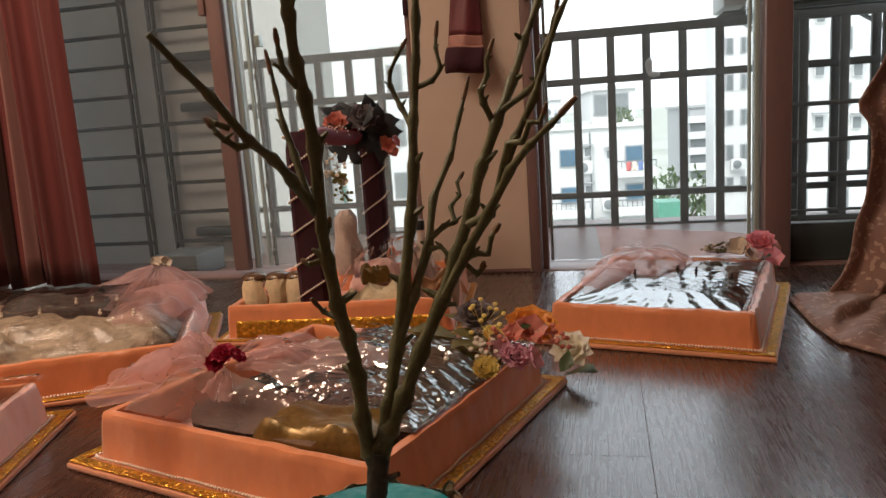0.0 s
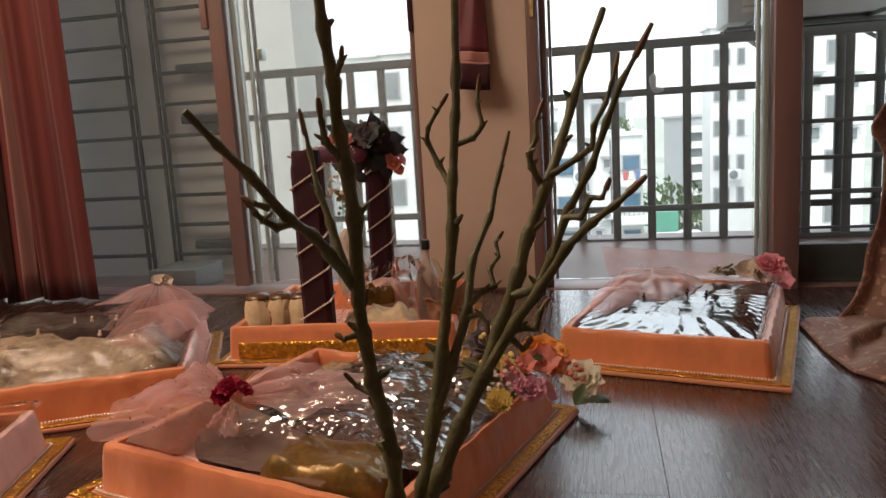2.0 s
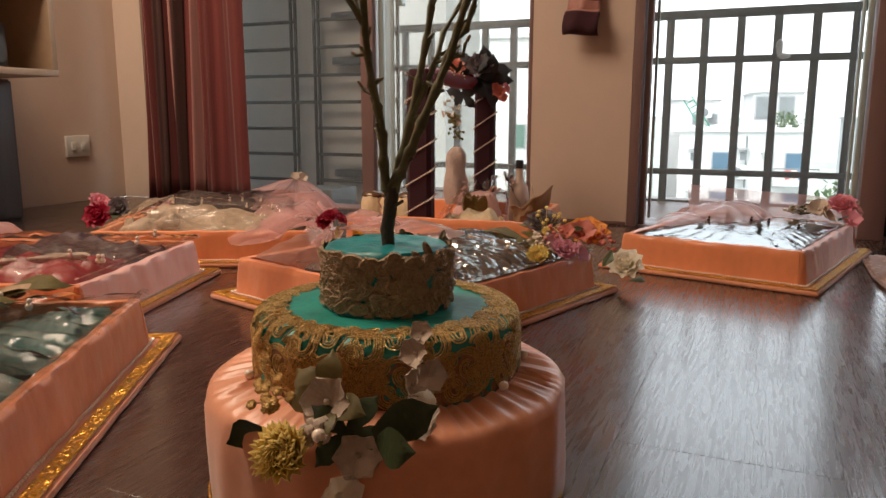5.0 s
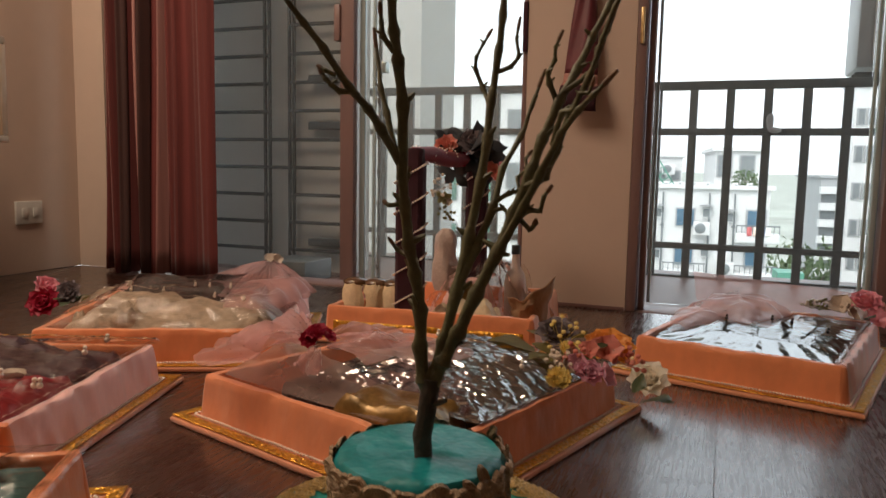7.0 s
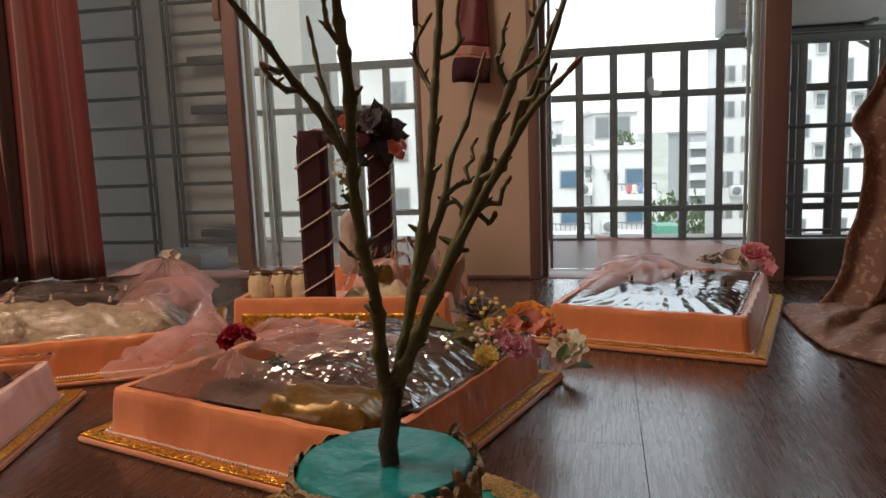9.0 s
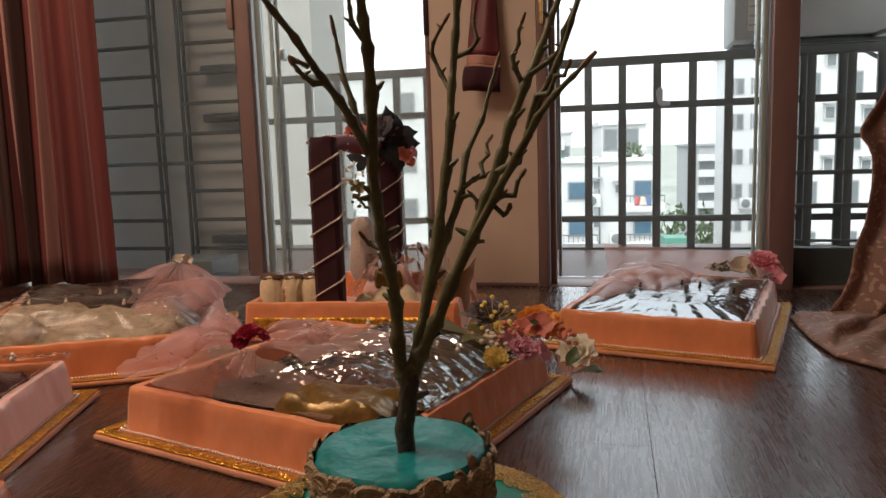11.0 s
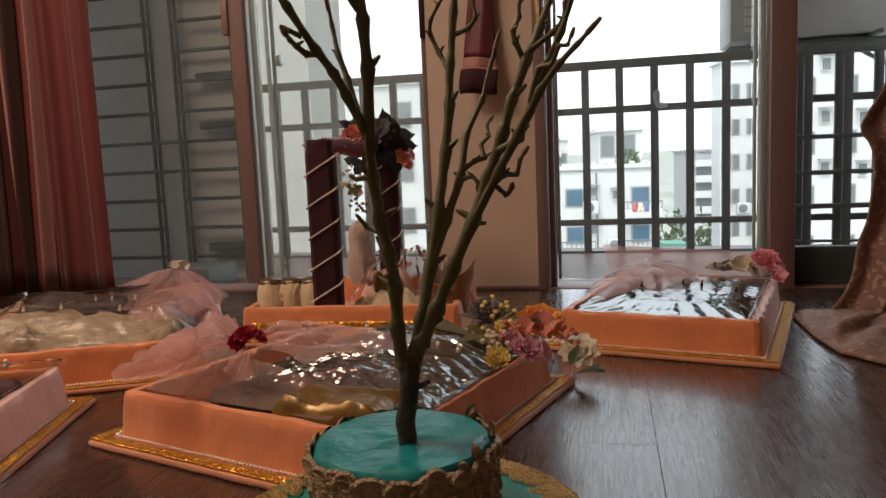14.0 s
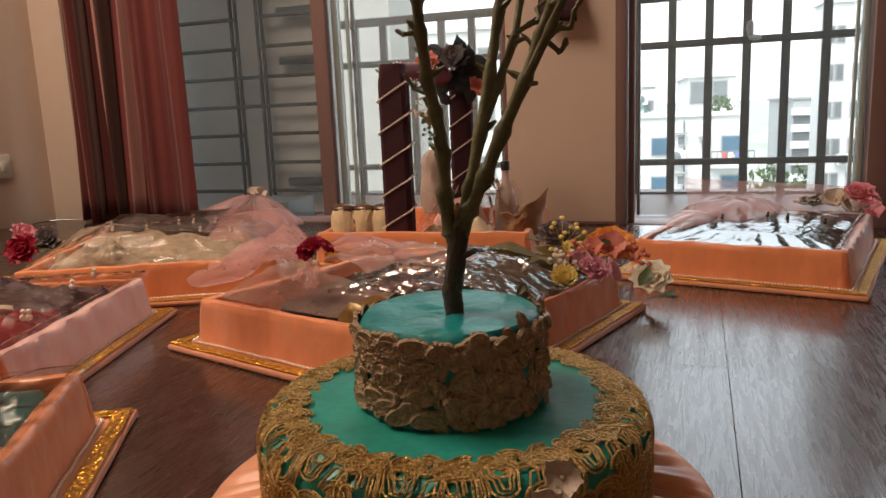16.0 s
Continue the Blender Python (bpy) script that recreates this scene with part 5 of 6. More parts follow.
bouquet("dry yellow-green leaves and filler on the tray", TNm @ pose(0.02, 0.04, 0.10), [
    ("leaves", 0.0, 0.1, 0.0, 0.09, OLIVE, 0, 0), ("leaf", 0.03, 0.16, 0.003, 0.13, OLIVE, 5, 20), ("leaf", 0.02, 0.17, 0.006, 0.12, TANCLOTH, 0, 5), ("leaf", -0.04, 0.12, 0.003, 0.13, OLIVE, 0, 60),
    ("chrysanthemum", -0.03, 0.0, 0.01, 0.035, OLIVE, 30, 0), ("sprig", -0.02, 0.02, 0.0, 0.05, YELLOW, 0, 0), ("leaf", 0.06, 0.03, 0.0, 0.06, BLACKLEAF, 0, -20)])
pearls_on(TNm @ pose(0.1, 0.08, 0), 19, 3, 0.2, 0.2, 0.098)

# tray with the velvet arch
TAm = pose(-0.25, 2.09, 0)
tray(-0.25, 2.09, 0.0, 0.60, 0.54, "orange satin gift tray carrying a velvet arch and packets", inset=0.042, h=0.092)
bm = bmesh.new()
sheet(bm, 50, 5, lambda u, v: Vector((-0.245 + 0.49 * u, -0.2425 - LEAN * (1 - v * 0.5) ** 1.3 - 0.0008 * (int(v * 5) % 2), 0.016 + 0.040 * v + 0.0008 * ns(u * 30, v))))
part("gold_band", bm, LACEGOLD, bpy.data.objects["gift_tray.005"], "gold sequin mesh band", thick=0.001)
arch = thing("velvet_arch", pose(0, 0, 0), "dark maroon velvet arch wound with pearl strings", "decoration")


def velvet_post(x, y, z0, z1, w, d):
    bm = bmesh.new()
    c = 0.010
    prof = [(-w / 2 + c, -d / 2), (w / 2 - c, -d / 2), (w / 2, -d / 2 + c), (w / 2, d / 2 - c), (w / 2 - c, d / 2), (-w / 2 + c, d / 2), (-w / 2, d / 2 - c), (-w / 2, -d / 2 + c)]
    rows = []
    for z, s in ((z0, 1), (z0 + 0.1, 1.0), ((z0 + z1) / 2, 1), (z1 - 0.04, 1.0), (z1 - 0.028, 0.9), (z1 - 0.004, 0.88), (z1, 0.8)):
        rows.append([bm.verts.new((x + px * s + 0.001 * ns(z * 30, k), y + py * s, z)) for k, (px, py) in enumerate(prof)])
    for a, b in zip(rows, rows[1:]):
        for k in range(8):
            bm.faces.new((a[k], a[(k + 1) % 8], b[(k + 1) % 8], b[k]))
    bm.faces.new(rows[0][::-1])
    bm.faces.new(rows[-1])
    return bm


def pearl_wrap(x, y, z0, z1, w, d, turns):
    bm = bmesh.new()
    n = int(turns * (2 * (w + d)) / 0.0058)
    for k in range(n):
        t = k / n * turns
        s = (t % 1) * 2 * (w + d)
        if s < w:
            px, py = -w / 2 + s, -d / 2
        elif s < w + d:
            px, py = w / 2, -d / 2 + s - w
        elif s < 2 * w + d:
            px, py = w / 2 - (s - w - d), d / 2
        else:
            px, py = -w / 2, d / 2 - (s - 2 * w - d)
        out = bmesh.ops.create_icosphere(bm, subdivisions=1, radius=0.0031)
        front = min(1, s / w)
        z = z0 + (z1 - z0) * (math.floor(t) + 0.55 * front + 0.45 * max(0, (s - w) / (w + 2 * d))) / turns
        bmesh.ops.translate(bm, vec=(x + px * 1.04, y + py * 1.08, z), verts=out["verts"])
    return bm


pA, pB = (-0.309, 1.9), (-0.222, 2.27)
part("post", velvet_post(*pA, 0.0165, 0.495, 0.070, 0.05), VELVET, arch)
part("post", velvet_post(*pB, 0.0165, 0.490, 0.062, 0.05), VELVET, arch)
part("pearl_string", pearl_wrap(*pA, 0.10, 0.485, 0.070, 0.05, 5), PEARL, arch, "wound string of cream pearls", kind="stuff")
part("pearl_string", pearl_wrap(*pB, 0.10, 0.485, 0.062, 0.05, 5), PEARL, arch, "wound string of cream pearls", kind="stuff")
part("pearl_string", pearl_row((-0.344, 1.873, 0.088), (-0.274, 1.873, 0.088), 0.0062, 0.0031), PEARL, arch, kind="stuff")
bm = tube(bmesh.new(), [(-0.305, 1.91, 0.478), (-0.285, 1.99, 0.482), (-0.26, 2.09, 0.47), (-0.235, 2.19, 0.472), (-0.222, 2.27, 0.474)], 0.021, 10)
part("crossbar", bm, RIBBON, arch, "crimson wrapped crossbar")
bm = bmesh.new()
for k in range(6):
    t = k / 6
    c = Vector((-0.305 + 0.083 * t, 1.92 + 0.35 * t, 0.478))
    for j in range(16):
        a = j / 16 * 2 * math.pi
        out = bmesh.ops.create_icosphere(bm, subdivisions=1, radius=0.0027)
        bmesh.ops.translate(bm, vec=c + Vector((0.023 * math.cos(a), 0.02 * j / 16, 0.023 * math.sin(a))), verts=out["verts"])
part("pearl_string", bm, PEARL, arch, kind="stuff")

bouquet("black, coral and orange cloth flowers on the arch", pose(-0.235, 2.19, 0.495), [
    ("rose", -0.045, -0.06, 0.012, 0.033, CORAL, 60, 0), ("leaves", -0.04, -0.05, 0.02, 0.06, BLACKLEAF, 50, 30), ("rose", -0.02, -0.04, -0.02, 0.03, REDROSE, 70, 30), ("leaves", 0.0, 0.0, 0.03, 0.09, BLACKLEAF, 50, 0), ("leaves", 0.03, 0.0, 0.0, 0.095, BLACKLEAF, 70, 40),
    ("leaf", 0.03, -0.02, 0.03, 0.11, BLACKLEAF, 70, -40), ("leaf", 0.0, -0.02, 0.03, 0.08, BLACKLEAF, 60, 90), ("rose", 0.02, -0.02, 0.02, 0.042, GREYROSE, 60, 10), ("leaves", -0.03, 0.0, 0.03, 0.07, BLACKLEAF, 40, 20),
    ("blossom", 0.085, -0.03, -0.055, 0.024, CORAL, 70, 0), ("blossom", 0.072, -0.03, -0.045, 0.02, CORAL, 60, 40), ("blossom", 0.10, -0.03, -0.045, 0.02, ROSEPINK, 70, 80), ("blossom", 0.095, -0.03, -0.07, 0.018, CORAL, 75, 20),
    ("leaves", -0.03, -0.02, -0.06, 0.06, BLACKLEAF, 90, 0), ("leaves", 0.05, -0.01, -0.02, 0.08, BLACKLEAF, 80, 30)])
bouquet("pale filler sprays hanging on the arch", pose(-0.30, 2.18, 0.37), [("sprig", 0.0, 0, 0.02, 0.045, CREAM, 80, 0), ("blossom", 0.015, 0, -0.02, 0.015, CREAM, 70, 0), ("leaves", 0.0, 0.0, -0.01, 0.032, OLIVE, 80, 0), ("sprig", 0.01, 0, -0.05, 0.035, OLIVE, 90, 0)])

# pale ornament, packets and bottle behind the arch
bm = bmesh.new()
lathe(bm, [(0.034, 0.0), (0.040, 0.03), (0.037, 0.07), (0.029, 0.10), (0.031, 0.13), (0.028, 0.155), (0.012, 0.175)], 20, lambda k, a: (0.004 * math.sin(a * 5 + k), 0))
solid("wrapped_ornament", bm, mat("blush_cloth", (0.46, 0.35, 0.30), 0.6, var=0.2, scale=20, bump=0.4), pose(-0.285, 2.16, 0.1), "pale wrapped ornament standing under the arch", "ornament")
for x in (-0.478, -0.418, -0.365):
    th = thing("cream_pouch", pose(x, 1.95, 0.0165), "cream cloth pouch with a brown top in cellophane", "pouch", "cream pouches in the tray")
    part("bag", lathe(bmesh.new(), [(0.032, 0), (0.037, 0.02), (0.037, 0.06), (0.035, 0.105), (0.026, 0.128)], 24, lambda k, a: (0.002 * math.sin(a * 6 + k), 0.002 * math.sin(a * 3))), POUCH, th)
    part("top", ball(bmesh.new(), (0, 0, 0.124), (0.033, 0.030, 0.013), 14, 8), mat("glossy_brown_top", (0.10, 0.05, 0.025), 0.25, var=0.3, scale=60), th)
cloth_bundle(pose(-0.175, 1.97, 0.0165), 0.20, 0.13, 0.092, POUCH, "cream cloth roll in the tray", 83, "cloth_roll")
cloth_bundle(pose(-0.2, 2.1, 0.0165), 0.15, 0.1, 0.14, PINK, "pink wrapped box in the tray", 84, "wrapped_box")
cloth_bundle(pose(-0.19, 2.04, 0.1, 10, 0, 20), 0.08, 0.05, 0.05, GOLDPACK, "small gold packet in the tray", 85, "packet")
bt = thing("bottle", pose(-0.075, 2.12, 0.0165), "pale glass bottle with a black cap in the tray", "bottle")
part("body", lathe(bmesh.new(), [(0.026, 0), (0.03, 0.01), (0.03, 0.12), (0.026, 0.145), (0.012, 0.165), (0.010, 0.20)], 24), mat("frosted_bottle", (0.55, 0.44, 0.38), 0.3, var=0.1), bt)
part("cap", lathe(bmesh.new(), [(0.012, 0.2), (0.012, 0.222), (0.010, 0.225)], 16), BLACK, bt)
bm = bmesh.new()


def wrap(u, v):
    a = 2 * math.pi * u
    r = (0.16 - 0.1 * v) * (1 + 0.22 * ns(math.cos(a) * 2, math.sin(a) * 2, v * 3)) + 0.012 * math.sin(a * 17 + v * 5)
    return Vector((r * 1.15 * math.cos(a), r * 0.75 * math.sin(a), 0.02 + 0.21 * v * (0.8 + 0.3 * ns(u * 4, 3)) + 0.02 * ns(u * 9, v * 6)))


sheet(bm, 90, 26, wrap)
solid("cellophane_wrap", bm, CELLO3, pose(-0.16, 2.13, 0.0), "crumpled clear cellophane around packets and a bottle", "wrapping")
bm = bmesh.new()
sheet(bm, 40, 14, lambda u, v: Vector(((u - 0.5) * 0.19 * (1 - 0.25 * v), 0.05 * math.cos(u * 6.28) + 0.01 * ns(u * 8, v * 5), 0.115 * v + 0.004 * ns(u * 9, v * 9))))
solid("cellophane_wrap", bm, CELLO3, pose(-0.425, 1.945, 0.025), "clear cellophane around cream pouches", "wrapping")
bm = bmesh.new()
sheet(bm, 16, 12, lambda u, v: Vector(((u - 0.5) * 0.12 * (0.5 + 0.5 * v) + 0.012 * ns(v * 3, u * 3), 0.05 * (u - 0.5) ** 2 * 4 - 0.03 * v + 0.012 * ns(u * 5, v * 6), 0.02 + 0.09 * v + 0.06 * u * u * v + 0.02 * ns(u * 4, v * 4))))
solid("paper_cone", bm, mat("brown_craft_paper", (0.30, 0.17, 0.085), 0.7, var=0.25, scale=14, bump=0.4), pose(-0.005, 1.93, 0.015), "crumpled brown paper cone leaning in the tray", "paper", thick=0.002)


# ---- cake with twig tree ----
CX, CY = 0.112, 0.622
Z1, Z2, Z3 = 0.122, 0.181, 0.243
R1, R2, R3 = 0.181, 0.133, 0.0625
cake = thing("decorated_cake", pose(CX, CY, 0), "tiered display cake in teal satin and gold lace on a drum", "cake")


def drum_wob(k, a):
    """Soft dents on the side, gathers that radiate over the puffed top."""
    if k < 5:
        return 0.0014 * math.sin(a * 9 + k) + 0.0008 * math.sin(a * 23), 0.0
    g = 0.5 - abs(math.sin(a * 21 + 1.9 * math.sin(a * 5) + 0.9 * math.sin(a * 13))) + 0.35 * math.sin(a * 67 + 3 * math.sin(a * 7))
    return 0.0, 0.0042 * g * (0.05, 0.3, 0.9, 1, 0.8, 0)[k - 5]


part("drum", lathe(bmesh.new(), [(R1 - 0.004, 0.0), (R1, 0.004), (R1 + 0.001, 0.03), (R1 + 0.001, 0.07), (R1, 0.100), (R1 - 0.003, 0.108), (R1 - 0.009, 0.112), (R1 - 0.020, 0.115), (R1 - 0.034, 0.118), (R2 + 0.002, 0.120), (R2 - 0.02, 0.118)], 300, drum_wob), PEACH, cake, "peach satin drum gathered on top", sharp=85)
bm = bmesh.new()
tube(bm, [((R1 + 0.001) * math.cos(a), (R1 + 0.001) * math.sin(a), 0.004 + 0.001 * math.sin(a * 7)) for a in [k / 90 * 2 * math.pi for k in range(91)]], 0.0012, 5)
part("edge_cord", bm, LACEGOLD, cake, "thin gold cord")
part("lower_tier", lathe(bmesh.new(), [(R2, Z1 - 0.012), (R2 + 0.001, Z1 + 0.012), (R2, Z2 - 0.016), (R2 - 0.004, Z2 - 0.005), (R2 - 0.013, Z2), (R2 - 0.04, Z2 + 0.0005), (R3 - 0.01, Z2)], 120, lambda k, a: (0.0008 * math.sin(a * 11 + k), 0.0012 * math.sin(a * 7 + k) if 3 < k < 6 else 0)), TEALG, cake, "green-teal satin tier")
part("upper_tier", lathe(bmesh.new(), [(R3, Z2 - 0.0), (R3 + 0.0005, Z2 + 0.03), (R3, Z3 - 0.006), (R3 - 0.004, Z3 - 0.001), (R3 - 0.012, Z3), (R3 * 0.55, Z3 - 0.0005), (R3 * 0.25, Z3), (0.004, Z3)], 96, lambda k, a: (0.0005 * math.sin(a * 9), 0.0014 * math.sin(a * 5 + k * 2.2) if 3 < k < 7 else 0)), TEAL, cake, "teal satin tier")


def on_side(R, a, z, out=0.0):
    return Matrix.Translation(((R + out) * math.cos(a), (R + out) * math.sin(a), z)) @ Matrix.Rotation(a - math.pi / 2, 4, "Z") @ Matrix.Rotation(radians(-90), 4, "X")


def lace_petal(bm, m, dx, dy, ang, l, w, h=0.0028):
    """Padded lace petal: a raised rim round a sunken middle."""
    mm = m @ Matrix.Translation((dx, dy, 0)) @ Matrix.Rotation(ang, 4, "Z") @ Matrix.Translation((l * 0.5, 0, 0))
    out_r, mid, core = [], [], []
    for k in range(12):
        a = 2 * math.pi * k / 12
        c, s = math.cos(a), math.sin(a)
        out_r.append(bm.verts.new(mm @ Vector((l * 0.52 * c, w * 0.52 * s, 0.0))))
        mid.append(bm.verts.new(mm @ Vector((l * 0.44 * c, w * 0.42 * s, h))))
        core.append(bm.verts.new(mm @ Vector((l * 0.24 * c, w * 0.2 * s, h * 0.45))))
    for r0, r1 in ((out_r, mid), (mid, core)):
        for k in range(12):
            bm.faces.new((r0[k], r0[(k + 1) % 12], r1[(k + 1) % 12], r1[k]))
    bm.faces.new(core)


rnd = random.Random(11)
HL = Z3 - Z2
for k in range(7):
    a0 = 2 * math.pi * k / 7
    bm = bmesh.new()
    m = on_side(R3, a0, Z2 + HL * 0.56)
    for i in range(5):
        lace_petal(bm, m, 0.003 * math.cos(i * 1.2566), 0.003 * math.sin(i * 1.2566), i * 1.2566 + 0.3, 0.0135, 0.0135)
    lace_petal(bm, m @ Matrix.Translation((0, 0, 0.0015)), -0.003, 0, 0, 0.006, 0.006, 0.003)
    part("lace_flower", bm, LACE, cake, "bronze lace flower")
    bm = bmesh.new()
    m = on_side(R3, a0 + 0.45, Z2 + HL * 0.24)
    for i in range(5):
        lace_petal(bm, m, 0.0025 * math.cos(i * 1.2566), 0.0025 * math.sin(i * 1.2566), i * 1.2566 + 0.9, 0.0115, 0.0115)
    part("lace_flower", bm, LACE, cake, "bronze lace flower")
    bm = bmesh.new()
    for da, zz, an, l, w in ((0.30, 0.88, 0.1, 0.020, 0.0105), (0.52, 0.90, 0.0, 0.017, 0.0105), (-0.06, 0.93, 0.2, 0.013, 0.011), (0.12, 0.14, -0.4, 0.021, 0.0105), (0.72, 0.12, 0.4, 0.021, 0.0105), (0.36, 0.07, 0.0, 0.018, 0.0105), (-0.05, 0.07, 0.2, 0.018, 0.0105),
                             (0.24, 0.66, -0.9, 0.019, 0.007), (0.52, 0.62, 0.8, 0.021, 0.007), (0.62, 0.46, -0.8, 0.02, 0.0075), (0.20, 0.40, 0.9, 0.020, 0.0075), (0.36, 0.52, 1.5, 0.017, 0.007), (0.7, 0.74, 0.3, 0.014, 0.009), (0.0, 0.3, 1.4, 0.015, 0.008), (0.62, 0.3, -1.3, 0.014, 0.008),
                             (0.13, 0.78, 0.6, 0.015, 0.010), (0.40, 0.76, 2.6, 0.015, 0.009), (0.80, 0.56, 1.2, 0.017, 0.010), (0.12, 0.27, 2.2, 0.015, 0.010), (0.55, 0.18, 2.8, 0.015, 0.010), (0.78, 0.36, 0.5, 0.016, 0.010), (0.30, 0.30, 0.2, 0.016, 0.010), (0.44, 0.40, 2.4, 0.016, 0.010), (0.86, 0.86, 0.0, 0.017, 0.0105), (0.20, 0.10, 0.1, 0.016, 0.0105), (0.55, 0.74, 1.9, 0.014, 0.009)):
        lace_petal(bm, on_side(R3, a0 + da, Z2 + HL * (0.10 + 0.84 * zz), 0.0004), 0, 0, -an + rnd.uniform(-0.15, 0.15), l * 1.22, w * 1.22)
    for i in range(26):
        lace_petal(bm, on_side(R3, a0 + rnd.uniform(0, 0.9), Z2 + HL * rnd.uniform(0.12, 0.88), 0.0002), 0, 0, rnd.uniform(0, 6.28), rnd.uniform(0.013, 0.021), rnd.uniform(0.007, 0.011), 0.0022)
    part("lace_leaves", bm, LACE, cake, "bronze lace leaves")


def scroll(bm, m, r, turns, threads, start, flip=1, rad=0.00085):
    """Flat spiral of parallel gold threads."""
    for j in range(threads):
        pts = []
        for k in range(30):
            t = k / 29
            rr = (r * (0.22 + 0.78 * t)) + (j - threads / 2) * 0.0021
            a = start + flip * turns * 2 * math.pi * t
            pts.append(m(rr * math.cos(a), rr * math.sin(a), 0.0012 + 0.0007 * (j % 2)))
        tube(bm, pts, rad, 4)


def shoulder(a, s, out):
    """Point on the lower tier: s runs down over the edge, 0 at the edge, positive down the side, negative on the top."""
    if s < 0:
        return Vector(((R2 - 0.007 + s) * math.cos(a), (R2 - 0.007 + s) * math.sin(a), Z2 + out - 0.0012 * max(0, 1 + s / 0.012)))
    return Vector(((R2 - 0.004 * max(0, 1 - s / 0.012) + out) * math.cos(a), (R2 - 0.004 * max(0, 1 - s / 0.012) + out) * math.sin(a), Z2 - 0.003 - s))


def sleeve(u, v):
    """Thread net on the side of the lower tier, with a ragged upper edge."""
    a = 2 * math.pi * u
    top = 0.010 + 0.014 * (0.5 + 0.5 * math.sin(a * 14 + 0.6)) + 0.008 * ns(math.cos(a) * 6, math.sin(a) * 6, 2)
    return shoulder(a, max(0.002, top) + (0.058 - top) * v, 0.0006 + 0.0009 * abs(ns(a * 40, v * 3, 1)))


part("lace_net", sheet(bmesh.new(), 360, 6, sleeve), FRINGE, cake, "fine bronze thread net", thick=0.0006)
for k in range(14):
    a0 = 2 * math.pi * k / 14
    for da, s0, r, turns, th_n, st, fl in ((0.0, 0.004, 0.017, 1.3, 5, 0.5, 1), (0.22, -0.006, 0.012, 1.2, 4, 2.2, -1), (0.06, 0.030, 0.014, 1.25, 5, 3.6, -1), (0.26, 0.026, 0.013, 1.1, 4, 1.0, 1), (0.16, 0.044, 0.011, 1.2, 4, 5.0, 1), (-0.05, 0.042, 0.011, 1.1, 3, 2.5, -1), (0.32, 0.038, 0.012, 1.3, 5, 0.2, -1), (0.12, 0.020, 0.010, 1.2, 4, 4.0, 1), (0.38, 0.010, 0.010, 1.2, 4, 1.6, 1), (0.05, -0.013, 0.011, 1.3, 5, 3.0, -1), (0.31, -0.015, 0.010, 1.2, 4, 0.8, 1), (0.18, -0.018, 0.008, 1.3, 4, 5.2, 1), (0.42, -0.010, 0.009, 1.2, 4, 2.0, -1)):
        bm = bmesh.new()
        scroll(bm, lambda x, y, o, da=da, s0=s0: shoulder(a0 + da + x / R2, min(0.056, s0 - y), o), r * 1.15, turns, th_n, st, fl)
        part("gold_scroll", bm, GOLD, cake, "gold thread scroll")
for s0, amp, ph in ((0.018, 0.008, 1.5), (0.040, 0.008, 4.0)):
    for j in range(3):
        pts = [shoulder(a, s0 + amp * math.sin(a * 14 + ph) + 0.0022 * j * 1, 0.0012) for a in [k / 280 * 2 * math.pi for k in range(281)]]
        part("gold_braid", tube(bmesh.new(), pts, 0.0009, 4), GOLD, cake, "waving gold braid")
for k in range(9):
    a = 0.35 + k * 0.7
    part("pearl", ball(bmesh.new(), ((R2 + 0.007) * math.cos(a), (R2 + 0.007) * math.sin(a), Z1 + 0.002), 0.0048, 10, 8), PEARL, cake)

# twig tree standing on the cake
tw = thing("twig_tree", Matrix.Identity(4), "bare olive painted twig tree standing on the cake", "twig")


